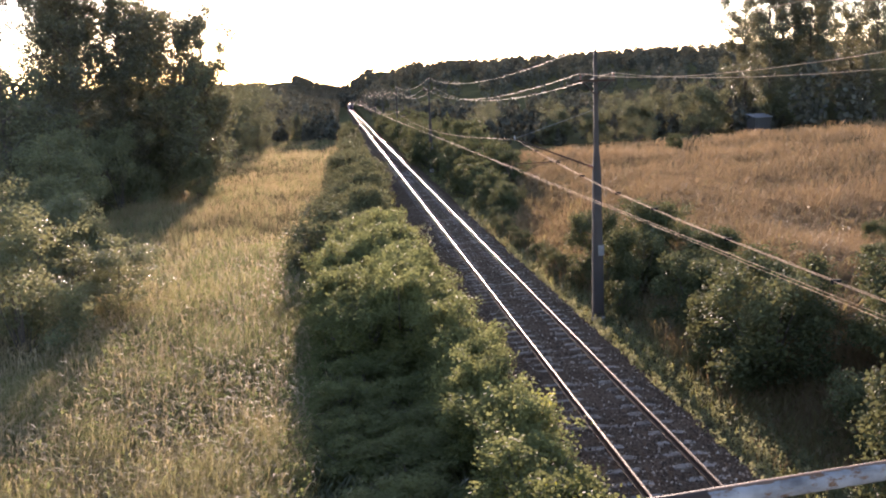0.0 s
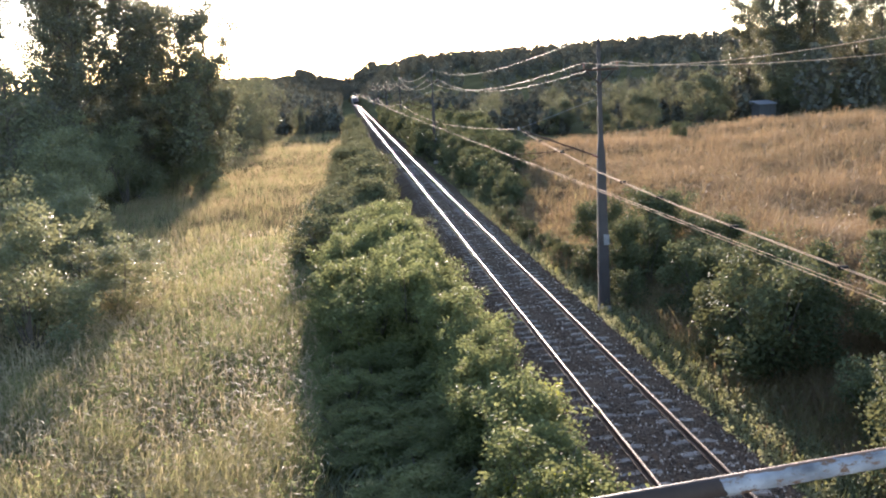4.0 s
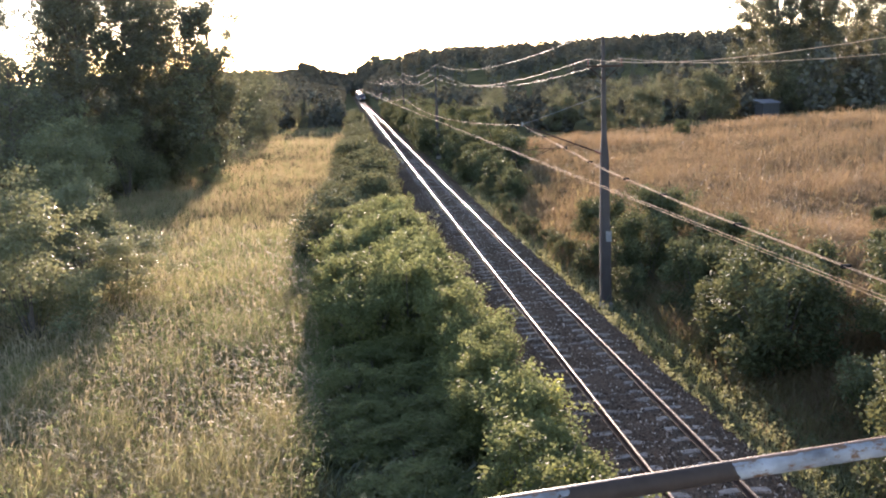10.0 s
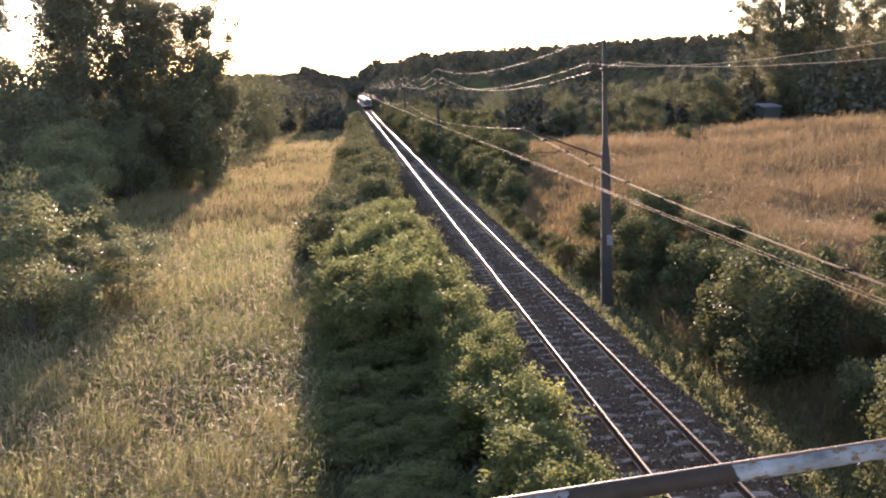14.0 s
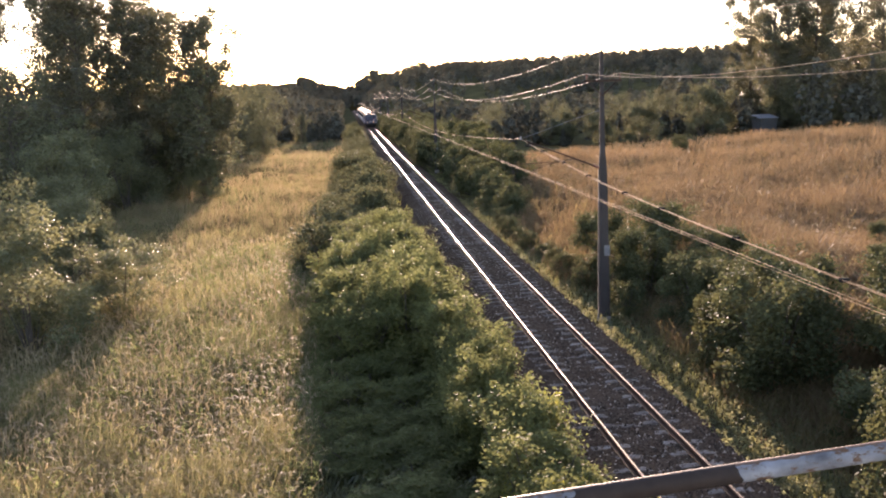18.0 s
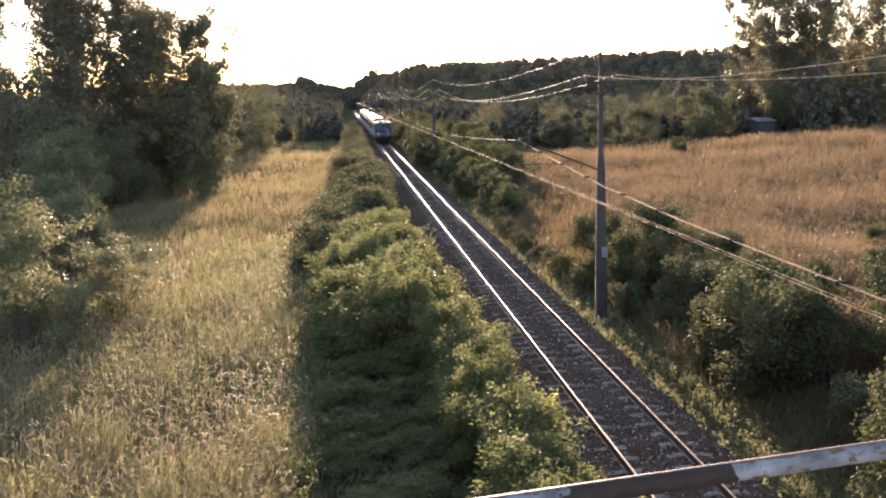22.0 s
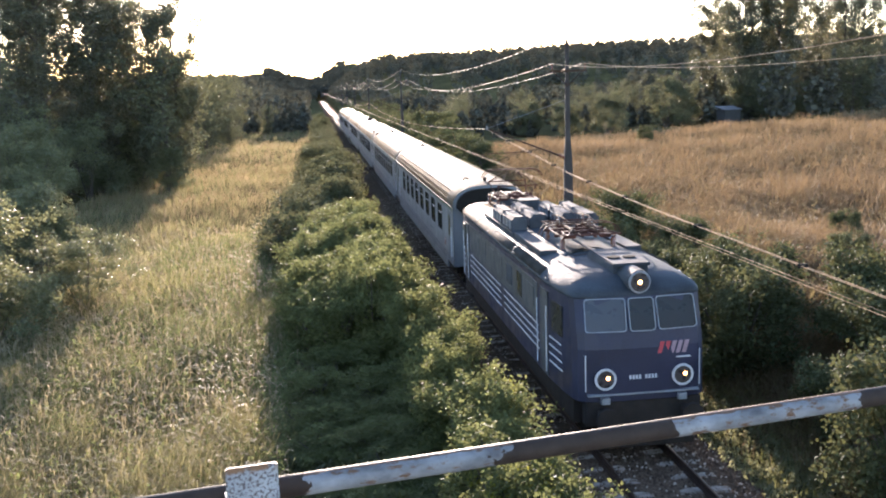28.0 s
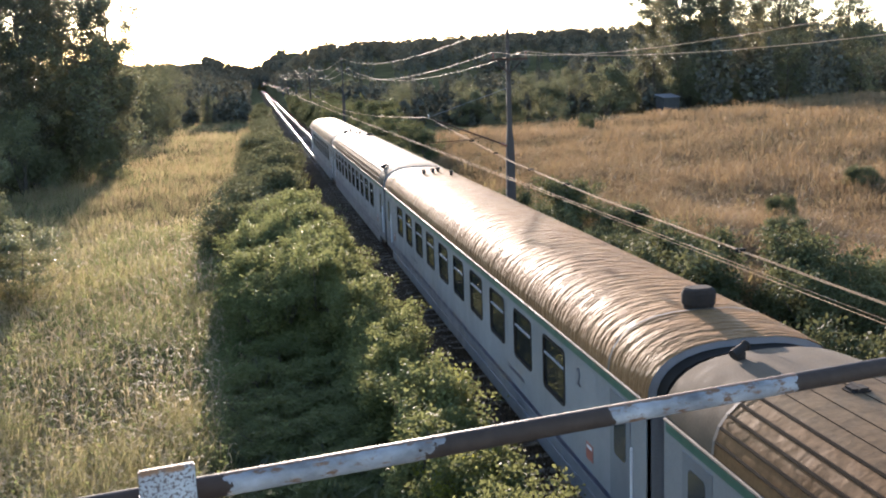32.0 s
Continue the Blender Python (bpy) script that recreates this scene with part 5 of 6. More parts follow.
        loft(b, [[(-0.32, 0.95, 3.58), (0.42, 0.95, 3.58), (0.42, 1.0, 3.90), (-0.32, 1.0, 3.90)],
                 [(-0.40, 2.9, 3.60), (0.50, 2.9, 3.60), (0.42, 2.7, 3.93), (-0.32, 2.7, 3.93)]])
        box(b, -0.35, 0.45, 0.88, 1.3, 3.84, 3.915, 0.02)
        hb = part("horn_box", b, M_LOCO_ROOF, e, "boxy horn housing behind the roof lamp")
        for x in (-0.12, 0.22):
            b = bmesh.new()
            rod(b, (x, 1.62, 3.905), (x, 1.62, 3.935), 0.135, seg=18)
            part("horn_mouth", b, M_RUBBER, hb, "dark round horn mouth")
        for x in (-0.55, 0.62):
            b = bmesh.new()
            rod(b, (x, 0.95, 3.50), (x, 1.2, 3.58), 0.07, 0.06, seg=12)
            part("whistle", b, M_LOCO_ROOF, e)
        b = bmesh.new()
        pts = [(x, y + 0.012, z + 0.006) for x, y, z in [(-1.36, 2.75, 3.50), (-1.05, 2.95, 3.64), (-0.6, 3.05, 3.73), (0, 3.1, 3.75), (0.6, 3.05, 3.73), (1.05, 2.95, 3.64), (1.36, 2.75, 3.50)]]
        tube(b, pts, 0.018, 5)
        part("dome_seam", b, M_RUST, e)
        if end == 0:
            bars(e, M_WHITE, "lettering_bar", [(-0.30 + 0.066 * k, -0.255 + 0.066 * k) for k in range(9) if k != 4], 1.72, 0.0, 0.085)
            bars(e, M_WHITE, "caption_bar", [(0.54, 0.98)], 2.1, 0.03, 0.03)
            for nm, cols, mat in (("red emblem bar", (0.28, 0.41), M_LOGO_RED), ("pale pink emblem bar", (0.54, 0.67, 0.80), M_LOGO_PALE)):
                for x0 in cols:
                    b = bmesh.new()
                    loft(b, [[(x0, yy, 2.2), (x0 + 0.085, yy, 2.2), (x0 + 0.16, yy, 2.45), (x0 + 0.075, yy, 2.45)] for yy in (-0.008 + 0.05 * x0, 0.09)])
                    part("emblem_bar", b, mat, e, nm)
        b = bmesh.new()
        box(b, -1.2, 1.2, 0.02, 0.3, 0.78, 1.28, 0.02)
        box(b, -1.1, 1.1, 0.1, 0.2, 0.25, 0.6, 0.02)
        part("buffer_beam", b, M_UNDER, e)
        build_buffers(e, 0.02, -0.95)
    build_roof_gear(t)
    b = bmesh.new()
    box(b, -1.32, 1.32, 0.5, 14.8, 0.72, 1.28)
    part("underframe", b, M_UNDER, t)
    for y in (3.0, 12.3):
        build_bogie(t, y, 3.05, 0.62)
    return t


def build_pantograph(parent, y, head_z, name="pantograph"):
    """Diamond pantograph on four insulators; low head: folded."""
    b = bmesh.new()
    zb = 4.02
    for s in (-1, 1):
        rod(b, (s * 0.62, y - 0.9, zb), (s * 0.62, y + 0.9, zb), 0.026)
        rod(b, (-0.75, y + s * 0.5, zb), (0.75, y + s * 0.5, zb), 0.03)
    for s in (-0.42, -0.14, 0.14, 0.42):
        rod(b, (s, y - 0.85, zb + 0.01), (s, y + 0.85, zb + 0.01), 0.018)
    for s in (-0.8, -0.3, 0.25, 0.75):
        box(b, -0.5 + 0.12 * s, -0.22 + 0.12 * s, y + s - 0.06, y + s + 0.06, zb - 0.03, zb + 0.07, 0.01)
        box(b, 0.2 - 0.1 * s, 0.46 - 0.1 * s, y + s - 0.05, y + s + 0.08, zb - 0.03, zb + 0.06, 0.01)
    base = part(name, b, M_RED_PAINT, parent, "rust-red pantograph frame")
    for sx in (-0.28, 0.28):
        b = bmesh.new()
        rod(b, (sx, y - 0.7, zb + 0.09), (sx, y + 0.55, zb + 0.11), 0.04, seg=10)
        part("lift_spring", b, M_PANTO, base, "brown lift spring")
    for s in (-0.22, 0.22):
        b = bmesh.new()
        rod(b, (-0.62, y + s, zb + 0.03), (0.62, y + s, zb + 0.03), 0.045, seg=10)
        part("main_shaft", b, M_RED_PAINT, base)
    for sx in (-0.62, 0.62):
        for sy in (-0.75, 0.75):
            b = bmesh.new()
            for k in range(3):
                rod(b, (sx, y + sy, 3.70 + 0.095 * k), (sx, y + sy, 3.785 + 0.095 * k), 0.075, 0.045, seg=10)
            part("insulator", b, M_INSUL, base)
    folded = head_z < 4.5
    kz = zb + (head_z - zb) * (0.5 if folded else 0.48)
    ky = 1.3 if folded else 0.85
    for sy in (-1, 1):
        for sx in (-1, 1):
            b = bmesh.new()
            rod(b, (sx * 0.50, y + sy * 0.22, zb + 0.03), (sx * 0.62, y + sy * ky, kz), 0.02)
            part("lower_arm", b, M_RED_PAINT, base)
            b = bmesh.new()
            rod(b, (sx * 0.62, y + sy * ky, kz), (sx * 0.16, y + sy * 0.10, head_z - 0.05), 0.016)
            part("upper_arm", b, M_PANTO, base)
        b = bmesh.new()
        rod(b, (-0.66, y + sy * ky, kz), (0.66, y + sy * ky, kz), 0.018)
        part("knee_tube", b, M_RED_PAINT, base)
        b = bmesh.new()
        rod(b, (-0.6, y + sy * ky, kz), (0.22, y + sy * 0.3, head_z - 0.1), 0.009)
        part("brace", b, M_PANTO, base)
    for sy in (-0.17, 0.17):
        b = bmesh.new()
        tube(b, [(-0.98, y + sy, head_z - 0.26), (-0.93, y + sy, head_z - 0.13), (-0.82, y + sy, head_z - 0.04), (-0.62, y + sy, head_z), (0.62, y + sy, head_z), (0.82, y + sy, head_z - 0.04), (0.93, y + sy, head_z - 0.13), (0.98, y + sy, head_z - 0.26)], 0.018, 6)
        part("collector_bow", b, M_PANTO, base, "bowed collector bar")
    for sx in (-0.35, 0.35):
        b = bmesh.new()
        rod(b, (sx, y - 0.17, head_z - 0.02), (sx, y + 0.17, head_z - 0.02), 0.014)
        part("head_link", b, M_STEEL, base)


def build_roof_gear(t):
    b = bmesh.new()
    box(b, -1.24, 1.24, 6.8, 11.2, 3.66, 3.745)
    part("roof_deck", b, M_LOCO_ROOF, t, "flat grey roof platform")
    for x0, x1, y0, y1 in ((-1.22, -0.82, 3.7, 6.75), (0.82, 1.22, 3.7, 6.75)):
        b = bmesh.new()
        box(b, x0, x1, y0, y1, 3.66, 3.775, 0.012)
        part("roof_hatch", b, M_LOCO_ROOF, t)
    # louvred resistor boxes, four rows of two
    for x, ya in ((-0.98, 7.2), (-0.40, 7.5), (0.45, 7.5), (1.0, 7.2)):
        for y in (ya, ya + 1.42):
            b = bmesh.new()
            pr = [(-0.20, 3.745), (-0.20, 4.02), (-0.12, 4.12), (0.12, 4.12), (0.20, 4.02), (0.20, 3.745)]
            loft(b, [[(x + px, yy, pz) for px, pz in pr] for yy in (y, y + 1.36)])
            bx = part("resistor_box", b, M_BOX_GREY, t, "blue-grey louvred resistor housing")
            for f0, f1 in ((0.07, 0.31), (0.39, 0.63), (0.71, 0.93)):
                lou = bmesh.new()
                for k in range(4):
                    z = 3.79 + 0.056 * k
                    box(lou, x - 0.209, x + 0.209, y + 1.36 * f0, y + 1.36 * f1, z, z + 0.034)
                part("louvre", lou, M_PALE_FRAME, bx, "pale slatted vent panel")
            for f in (0.03, 0.35, 0.67, 0.97):
                b = bmesh.new()
                box(b, x - 0.215, x + 0.215, y + 1.36 * f - 0.03, y + 1.36 * f + 0.03, 3.745, 4.03, 0.006)
                part("upright", b, M_LOCO_ROOF, bx)
            b = bmesh.new()
            box(b, x - 0.17, x + 0.17, y + 1.34, y + 1.43, 3.9, 4.135, 0.01)
            part("strap", b, M_LOCO_ROOF, bx)
    b = bmesh.new()
    box(b, -0.12, 0.16, 8.7, 9.8, 3.745, 3.93, 0.03)
    part("junction_box", b, M_BOX_GREY, t)
    b = bmesh.new()
    rod(b, (0.12, 11.0, 3.7), (0.12, 11.0, 4.10), 0.32, seg=24)
    rod(b, (0.12, 11.0, 4.10), (0.12, 11.0, 4.13), 0.35, seg=24)
    part("roof_drum", b, M_BOX_GREY, t, "round grey breaker housing")
    build_pantograph(t, 4.75, 4.24)
    build_pantograph(t, 12.9, LINE_LOW - 0.02)
    for x, ya, yb in ((0.02, 5.6, 7.6), (0.74, 5.8, 7.7)):
        b = bmesh.new()
        tube(b, [(x, ya, 4.05), (x, ya + 0.6, 4.14), (x, yb - 0.6, 4.14), (x, yb, 4.05)], 0.016)
        part("roof_busbar", b, M_PANTO, t, "dull brown busbar")
        for y in (ya + 0.6, yb - 0.6):
            b = bmesh.new()
            for k in range(4):
                rod(b, (x, y, 3.75 + 0.095 * k), (x, y, 3.83 + 0.095 * k), 0.055, 0.035, seg=8)
            part("insulator", b, M_INSUL, t)
    b = bmesh.new()
    box(b, -0.45, 0.55, 14.1, 14.75, 3.62, 3.98, 0.07)
    part("rear_roof_box", b, M_LOCO_ROOF, t)
    b = bmesh.new()
    rows = []
    for y, k in ((11.0, 1.0), (13.6, 1.0), (14.4, 0.97), (15.0, 0.9)):
        drop = 0.0 if y < 14 else 0.05 if y < 14.7 else 0.17
        top = [(x * k, y, 3.765 - drop - 0.20 * (abs(x) / 1.3) ** 3.2) for x in (-1.28, -1.05, -0.8, -0.4, 0, 0.4, 0.8, 1.05, 1.28)]
        rows.append(top + [(x, yy, z - 0.06) for x, yy, z in top[::-1]])
    loft(b, rows)
    part("rear_roof_sheet", b, M_TAN_DUST, t, "tan dusty roof sheet at the rear", smooth=False)
    for s in (-1, 1):
        for y in (2.0, 5.5, 9.2, 13.4):
            b = bmesh.new()
            tube(b, [(s * 1.43, y - 0.09, 3.44), (s * 1.50, y - 0.06, 3.47), (s * 1.50, y + 0.06, 3.47), (s * 1.43, y + 0.09, 3.44)], 0.012, 5)
            part("lifting_lug", b, M_STEEL, t)


HALF = 1.415


def roof_profile(extra=0.0, n=16):
    """Coach roof arch from eave to eave."""
    pts = []
    for i in range(n + 1):
        a = math.pi * i / n
        x = -math.copysign(abs(math.cos(a)) ** 0.72, math.cos(a)) * (HALF + 0.012 + extra)
        z = 3.22 + (0.83 + extra) * math.sin(a) ** 0.86
        pts.append((x, z))
    return pts


def build_coach(label, length, windows, wrinkled=False, green=False, gear=()):
    t = thing("passenger_coach", pose(0, 700, 0), label, "railway coach", "coaches")
    y0, y1 = 0.27, length - 0.27
    first_window, pitch, n_win = windows
    wy = [first_window + pitch * k for k in range(n_win)]
    ww, z_lo, z_hi = 1.22, 1.98, 2.92
    # side walls with real window openings
    for s in (-1, 1):
        b = bmesh.new()
        xo, xi = s * HALF, s * (HALF - 0.07)
        xa, xb = min(xo, xi), max(xo, xi)
        box(b, xa, xb, y0, y1, 1.0, z_lo)
        box(b, xa, xb, y0, y1, z_hi, 3.24)
        edges = [y0] + [v for w in wy for v in (w - ww / 2, w + ww / 2)] + [y1]
        for a, c in zip(edges[::2], edges[1::2]):
            box(b, xa, xb, a, c, z_lo, z_hi)
        wall = part("side_wall", b, M_COACH, t, "pale painted coach side")
        for z, h, m, nm in ((1.22, 0.10, M_STRIPE_NAVY, "navy_stripe"), (3.06, 0.15, M_STRIPE_GREEN if green else M_STRIPE_OLIVE, "eave_stripe")):
            b = bmesh.new()
            box(b, xo - 0.004, xo + 0.004, y0 + 0.05, y1 - 0.05, z, z + h)
            part(nm, b, m, wall)
        b = bmesh.new()
        box(b, xo - 0.02 if s < 0 else xo - 0.05, xo + 0.05 if s < 0 else xo + 0.02, y0 + 1.6, y1 - 1.6, 0.72, 1.0, 0.01)
        part("skirt", b, M_COACH_LOW, t)
        b = bmesh.new()
        box(b, xo - 0.004, xo + 0.004, y0 + 0.05, y1 - 0.05, 1.0, 1.2)
        part("lower_band", b, M_COACH_LOW, wall)
        for yl in (6.4, length - 7.6):
            b = bmesh.new()
            box(b, xo - 0.004, xo + 0.004, yl, yl + 1.2, 1.56, 1.64)
            part("lettering_bar", b, M_STRIPE_NAVY, wall, "thin dark lettering bar")
        for yl in (3.05, length - 3.05):
            fc = bpy.data.curves.new("class_numeral", "FONT")
            fc.body, fc.size, fc.extrude, fc.align_x = "2", 0.42, 0.003, "CENTER"
            fc.materials.append(M_STRIPE_NAVY)
            num = new("class_numeral", fc)
            num.parent = wall
            num.matrix_basis = pose(xo + s * 0.006, yl, 2.58, 90, 0, 90 if s > 0 else -90)
            num["label"] = "dark class numeral"
        for yl in (2.55, length - 2.55):
            b = bmesh.new()
            box(b, xo - 0.006, xo + 0.006, yl - 0.16, yl + 0.16, 1.5, 1.78, 0.003)
            pl = part("route_plate", b, M_PLATE_RED, wall, "small red-brown plate")
            b = bmesh.new()
            box(b, xo - 0.009, xo + 0.009, yl - 0.12, yl + 0.12, 1.69, 1.74)
            part("plate_bar", b, M_WHITE, pl, "pale bar of lettering")
        # doors at both ends
        for yd in (y0 + 0.95, y1 - 0.95):
            b = bmesh.new()
            box(b, xo - 0.008, xo + 0.008, yd - 0.40, yd + 0.40, 1.05, 3.0, 0.005)
            d = part("door", b, M_COACH_LOW, t, "grey-blue folding coach door")
            b = bmesh.new()
            plate(b, 0.46, 0.78, 0.08)
            g = part("door_window", b, M_GLASS_DARK, d)
            g.matrix_basis = pose(xo + s * 0.012, yd, 2.45, 0, 0, 90 if s > 0 else -90)
            b = bmesh.new()
            box(b, xo - 0.03, xo + 0.03, yd - 0.47, yd - 0.44, 1.3, 2.4, 0.004)
            part("handrail", b, M_WHITE, d)
    # windows: rubber-edged frames with a parted pane
    proto = {}
    for s in (-1, 1):
        for y in wy:
            m = pose(s * HALF, y, (z_lo + z_hi) / 2, 0, 0, 90 if s > 0 else -90)
            if not proto:
                b = bmesh.new()
                ring_plate(b, ww + 0.07, z_hi - z_lo + 0.07, 0.10, 0.055, 0.012)
                f = part("window", b, M_RUBBER, t, "dark window with rubber edge")
                f.matrix_basis = m
                b = bmesh.new()
                plate(b, ww, z_hi - z_lo, 0.08, 0.02)
                g = part("pane", b, M_GLASS, f)
                b = bmesh.new()
                box(b, -ww / 2, ww / 2, -0.004, 0.02, 0.14, 0.17)
                h = part("vent_bar", b, M_PALE_FRAME, f)
                proto = {"f": f, "g": g, "h": h}
            else:
                f = share("window", proto["f"], t, m)
                f["label"] = proto["f"]["label"]
                share("pane", proto["g"], f, Matrix())
                share("vent_bar", proto["h"], f, Matrix())
    # roof: arch, ribs, plain ends
    cap = 1.35
    b = bmesh.new()
    ys = np.linspace(y0 + cap, y1 - cap, 26)
    if not wrinkled:
        for half in (slice(0, 6), slice(11, 17)):
            side = bmesh.new()
            loft(side, [[(x, y, z) for x, z in roof_profile()[half]] for y in ys], closed=False)
            part("roof_slope", side, M_ROOF_SLOPE, t, "tan metal roof slope with ribs", smooth=True)
    loft(b, [[(x, y, z) for x, z in (roof_profile() if wrinkled else roof_profile()[5:12])] for y in ys], closed=False)
    for s in (-1, 1):
        g = bmesh.new()
        rod(g, (s * (HALF + 0.035), y0 + 0.1, 3.235), (s * (HALF + 0.035), y1 - 0.1, 3.235), 0.024, seg=8)
        part("rain_gutter", g, M_ROOF_COLLAR, t)
    part("roof", b, M_ROOF_WRINKLED if wrinkled else M_ROOF_RIBBED, t, "wrinkled sheet roof, browned" if wrinkled else "sooty ribbed sheet roof", smooth=True)
    for ya, yb, yc in ((y0 + cap + 0.02, y0 + 0.55, y0 - 0.02), (y1 - cap - 0.02, y1 - 0.55, y1 + 0.02)):
        b = bmesh.new()
        loft(b, [[(x * k, y, 3.22 + (z - 3.22) * kz) for x, z in roof_profile(0.006)] for y, k, kz in ((ya, 1, 1.0), (yb, 1, 0.985), (yc, 0.985, 0.93))], closed=False)
        part("roof_end", b, M_ROOF_WRINKLED if wrinkled else M_ROOF_END, t, "plain grey roof end", smooth=True)
        b = bmesh.new()
        loft(b, [[(x * 1.004, y, 3.22 + (z - 3.22) * 1.012) for x, z in roof_profile(0.006)] for y in (ya - 0.03, ya + 0.03)], closed=False)
        part("roof_seam", b, M_ROOF_COLLAR, t)
    prof = roof_profile()
    if not wrinkled:
        for i in (1, 2, 3, 4, 5, 11, 12, 13, 14, 15):
            x, z = prof[i]
            b = bmesh.new()
            tube(b, [(x, y0 + cap + 0.05, z), (x, y1 - cap - 0.05, z)], 0.023, 5)
            part("roof_rib", b, M_ROOF_RIB, t, "dark raised roof rib")
        for i in (6, 7, 8, 9, 10):
            x, z = prof[i]
            b = bmesh.new()
            tube(b, [(x, y0 + cap + 0.05, z + 0.002), (x, y1 - cap - 0.05, z + 0.002)], 0.007, 4)
            part("roof_seam", b, M_ROOF_RIB, t, "thin standing seam")
    for k in range(1, 24):
        yk = y0 + cap + (y1 - y0 - 2 * cap) * k / 24
        if k % 6:
            continue
        for pr in (prof[1:6], prof[11:16], prof[5:12]):
            b = bmesh.new()
            loft(b, [[(x * 1.006, y, z + 0.007) for x, z in pr] for y in (yk - 0.009, yk + 0.009)], closed=False)
            part("roof_joint", b, M_ROOF_RIB, t)

    # vents
    def vent(x, y, kind):
        b = bmesh.new()
        if kind == "pot":
            rod(b, (x, y, 3.98), (x, y, 4.17), 0.055, seg=10)
            rod(b, (x, y, 4.15), (x, y, 4.20), 0.085, 0.07, seg=10)
        elif kind == "low":
            box(b, x - 0.13, x + 0.13, y - 0.10, y + 0.10, 3.98, 4.09, 0.03)
            rod(b, (x, y - 0.11, 4.06), (x, y + 0.11, 4.06), 0.05, seg=10)
        elif kind == "hoop":
            tube(b, [(x - 0.11, y, 3.93), (x - 0.10, y, 4.03), (x - 0.04, y, 4.075), (x + 0.06, y, 4.075), (x + 0.11, y, 4.04), (x + 0.12, y, 3.96)], 0.036, 8)
            box(b, x - 0.15, x + 0.15, y - 0.07, y + 0.07, 3.9, 3.985, 0.02)
        elif kind == "tube":
            zt = float(np.interp(abs(x), [p[0] for p in prof[8:]], [p[1] for p in prof[8:]]))
            rod(b, (x - 0.12, y - 0.05, zt + 0.05), (x + 0.10, y + 0.05, zt + 0.12), 0.055, seg=14)
            rod(b, (x + 0.09, y + 0.045, zt + 0.117), (x + 0.12, y + 0.06, zt + 0.127), 0.068, seg=14)
            box(b, x - 0.06, x + 0.06, y - 0.05, y + 0.05, zt - 0.12, zt + 0.07)
        elif kind == "drum":
            loft(b, [[(x + px * k, y + py * k, z) for px, py in rounded_rect(0.50, 0.34, 0.15)] for z, k in ((3.96, 0.85), (4.08, 0.9), (4.12, 1.0), (4.27, 1.02), (4.33, 0.93), (4.36, 0.75))])
        else:
            box(b, x - 0.2, x + 0.2, y - 0.16, y + 0.16, 3.98, 4.15, 0.05)
        part("roof_vent", b, M_UNDER, t, "dark roof vent")
    for x, from_front, kind in gear:
        vent(x, from_front if from_front > 0 else length + from_front, kind)
    # ends, bellows, floor, ceiling and seats
    for ye, d in ((y0, -1), (y1, 1)):
        b = bmesh.new()
        box(b, -HALF + 0.02, HALF - 0.02, min(ye, ye - d * 0.06), max(ye, ye - d * 0.06), 1.0, 3.26)
        loft(b, [[(x * 0.98, y, 3.22 + (z - 3.22) * 0.92) for x, z in roof_profile()] for y in (ye, ye - d * 0.05)])
        end = part("end_wall", b, M_COACH, t, "pale coach end wall")
        for xr in (-1.05, 1.05):
            b = bmesh.new()
            tube(b, [(xr, ye + d * 0.01, 1.3), (xr, ye + d * 0.06, 1.36), (xr, ye + d * 0.06, 2.5), (xr, ye + d * 0.01, 2.56)], 0.014, 6)
            part("handrail", b, M_WHITE, end)
        b = bmesh.new()
        o, i = rounded_rect(1.7, 2.5, 0.3), rounded_rect(1.3, 2.2, 0.22)
        ya, yb = ye, ye + d * 0.262
        rings = [[(x, ya, z + 2.35) for x, z in o], [(x, yb, z + 2.35) for x, z in o], [(x, yb, z + 2.35) for x, z in i], [(x, ya, z + 2.35) for x, z in i]]
        loft(b, rings, caps=False)
        # dark arch above the bellows, a solid put in for shade under the hoods
        loft(b, [[(x * 0.90, y, 3.20 + (z - 3.22) * 0.84) for x, z in roof_profile()] + [(HALF * 0.80, y, 3.05), (-HALF * 0.80, y, 3.05)] for y in (ye + d * 0.01, ye + d * 0.262)])
        part("bellows_and_gap_shade", b, M_RUBBER, t, "black rubber gangway bellows with a dark arch for the shaded gap")
        build_buffers(t, ye, d * 0.5)
    b = bmesh.new()
    box(b, -1.34, 1.34, y0 + 0.07, y1 - 0.07, 1.02, 1.2)
    part("floor", b, M_LINING, t)
    b = bmesh.new()
    box(b, -1.34, 1.34, y0 + 0.07, y1 - 0.07, 3.1, 3.16)
    part("inner_ceiling", b, M_LINING, t)
    seat = None
    for y in wy:
        for x in (-0.85, 0.85):
            if seat is None:
                b = bmesh.new()
                box(b, -0.45, 0.45, -0.55, -0.1, 1.2, 1.65, 0.05)
                box(b, -0.45, 0.45, -0.62, -0.5, 1.6, 2.35, 0.05)
                box(b, -0.45, 0.45, 0.1, 0.55, 1.2, 1.65, 0.05)
                box(b, -0.45, 0.45, 0.5, 0.62, 1.6, 2.35, 0.05)
                seat = part("seat_bay", b, M_SEAT, t, "dark blue seats")
                seat.matrix_basis = pose(x, y, 0)
            else:
                share("seat_bay", seat, t, pose(x, y, 0))
    b = bmesh.new()
    box(b, -1.2, 1.2, 5.5, length - 5.5, 0.55, 1.0)
    part("underframe", b, M_UNDER, t)
    for y in (3.6, length - 3.6):
        build_bogie(t, y, 2.5, 0.46)
    return t


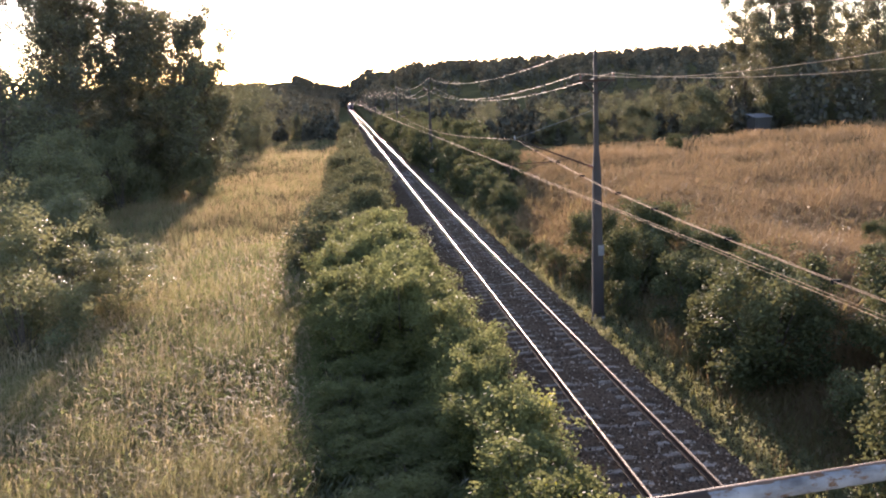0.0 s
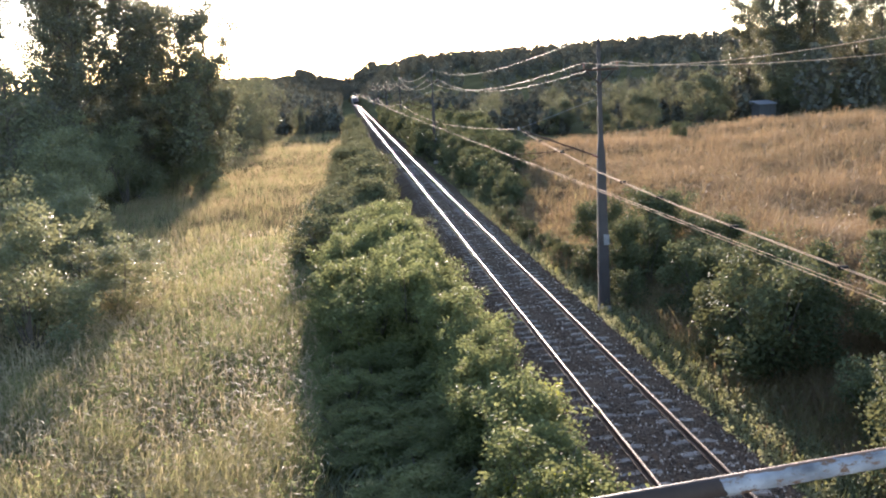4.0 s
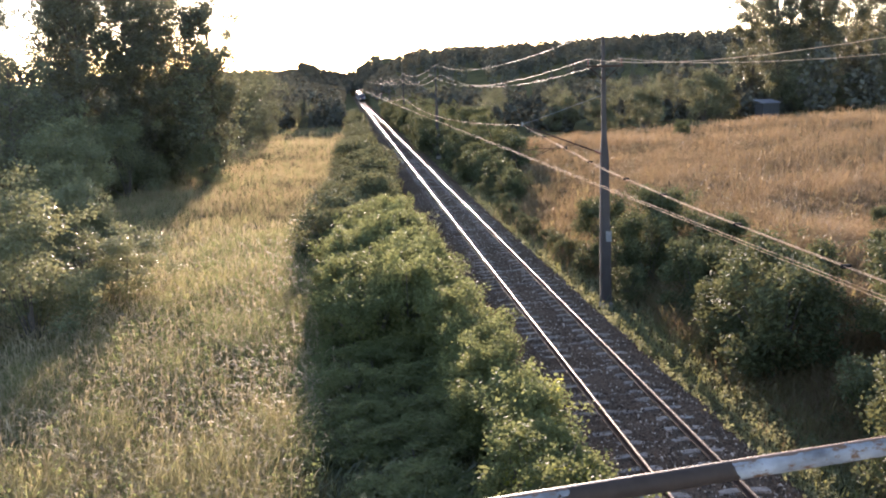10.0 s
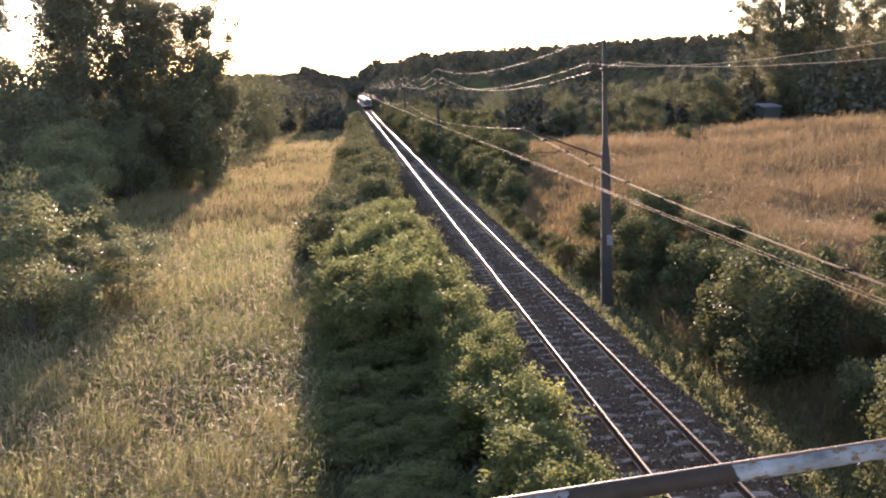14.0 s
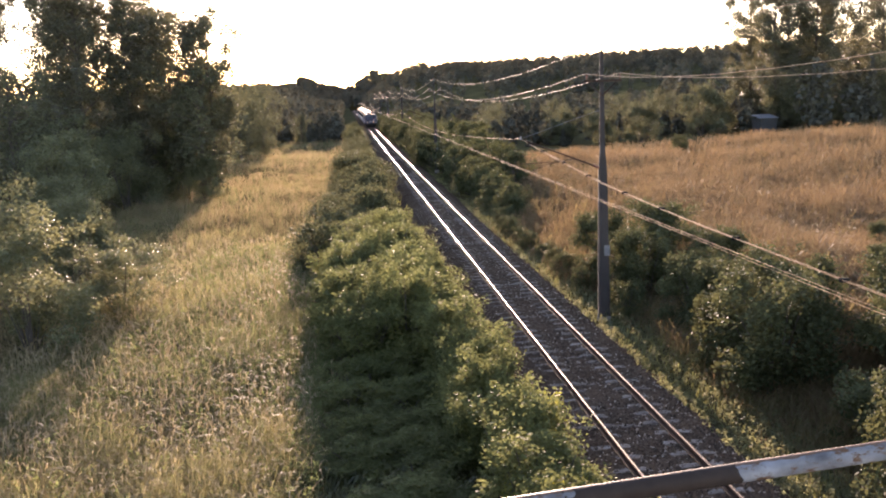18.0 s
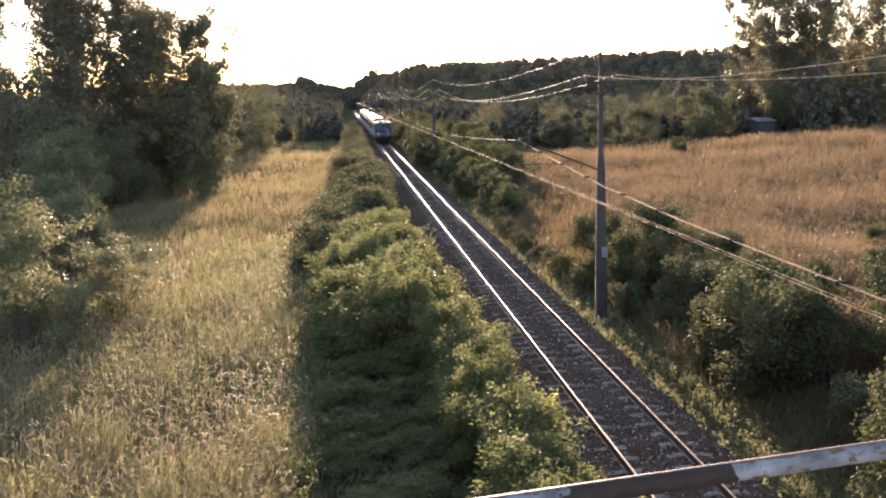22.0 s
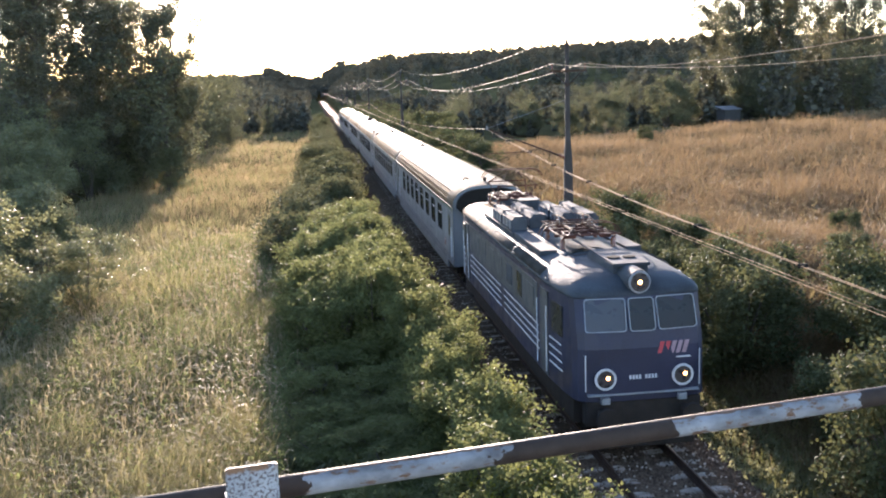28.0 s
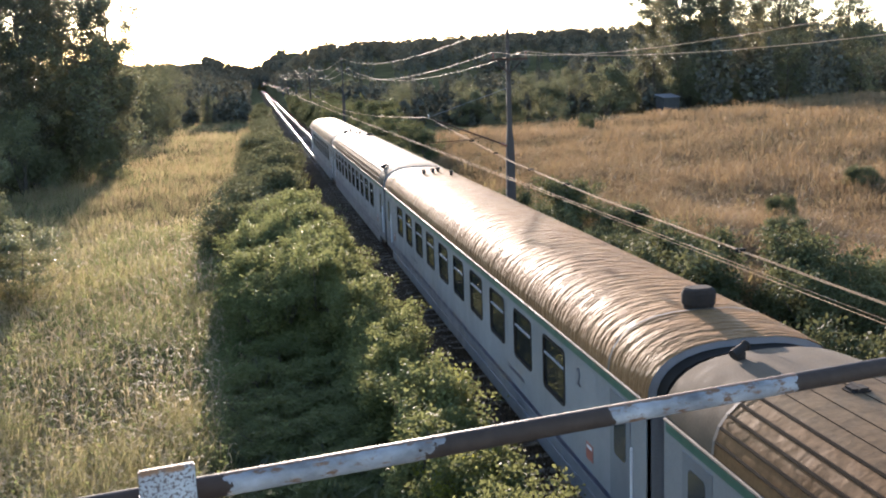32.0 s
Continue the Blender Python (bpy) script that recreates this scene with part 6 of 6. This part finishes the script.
M_GLASS_DARK = plain("door_glass", (0.03, 0.035, 0.04), 0.12, 0, 0.1, 2)
loco = build_loco()
ROW = [(0.0, -1.3, "low"), (0.0, -1.9, "low"), (0.0, -2.8, "low"), (0.04, -3.75, "pot"), (0.04, -4.8, "pot")]
coach_a = build_coach("pale grey-blue coach with a sooty ribbed roof", 24.6, (4.0, 2.24, 8), gear=[(-0.55, 2.5, "hoop"), (-0.03, 1.15, "pot")])
coach_d = build_coach("pale coach with green eave stripe and a row of roof vents", 24.6, (4.3, 2.012, 9), green=True, gear=[(0.0, 3.8, "low"), (0.34, 1.2, "low"), (-1.12, -2.6, "tube")] + ROW)
coach_b = build_coach("pale coach with green eave stripe and ribbed roof", 26.2, (4.35, 2.03, 10), green=True, gear=[(-1.12, 1.95, "tube"), (-0.55, -0.55, "tube"), (0.0, -2.15, "low"), (0.14, -3.1, "pot"), (0.55, -4.6, "box")])
coach_c = build_coach("pale coach with browned, wrinkled sheet roof", 26.9, (4.41, 2.04, 10), wrinkled=True, green=True, gear=[(0.04, 1.8, "drum"), (-0.38, -3.5, "pot"), (0.0, -3.2, "pot"), (0.25, -2.9, "pot"), (0.45, -4.4, "pot")])
TRAIN = [(loco, 0.0), (coach_a, 16.75), (coach_d, 41.35), (coach_b, 66.0), (coach_c, 92.25),
         (copy_thing(coach_b, pose(0, 850, 0)), 119.2), (copy_thing(coach_a, pose(0, 900, 0)), 145.4)]
# ---- sleepers, one by one near the bridge ----
def build_sleepers():
    b = bmesh.new()
    pr = [(-0.13, -0.35), (-0.10, -0.165), (0.10, -0.165), (0.13, -0.35)]
    loft(b, [[(x, yy, z - dz) for yy, z in pr] for x, dz in ((-1.27, 0.02), (-0.9, 0.0), (-0.45, 0.0), (-0.25, 0.045), (0.25, 0.045), (0.45, 0.0), (0.9, 0.0), (1.27, 0.02))])
    first = part("sleeper", b, M_SLEEPER, TRACK)
    rng = random.Random(5)
    y = 6.6
    first.matrix_basis = pose(0, y, 0)
    for k in range(1, 290):
        share("sleeper", first, TRACK, pose(rng.uniform(-0.02, 0.02), y + 0.69 * k + rng.uniform(-0.02, 0.02), rng.uniform(-0.012, 0.012), 0, 0, rng.uniform(-0.6, 0.6)))
    b = bmesh.new()
    yy = y + 0.69 * 290
    while yy < TRACK_END:
        box(b, -1.27, 1.27, yy - 0.11, yy + 0.11, -0.35, -0.17)
        yy += 0.69
    tagged(part("sleepers", b, M_SLEEPER, TRACK, "row of far sleepers"), kind="stuff")


build_sleepers()


# ---- the train's run ----
def motions():
    run = [(0, 640), (5.5, 525), (11, 412), (14.5, 335), (17, 279), (19, 236), (21, 190.5), (23, 141.5), (25, 93.2),
           (25.5, 80.6), (27.5, 31.1), (28, 18.2), (29, -6.9), (30, -31.6), (31, -56.2), (32, -80.8)]
    for ob, back in TRAIN:
        walk(ob, [(t, pose(0, y + back, 0)) for t, y in run])


motions()
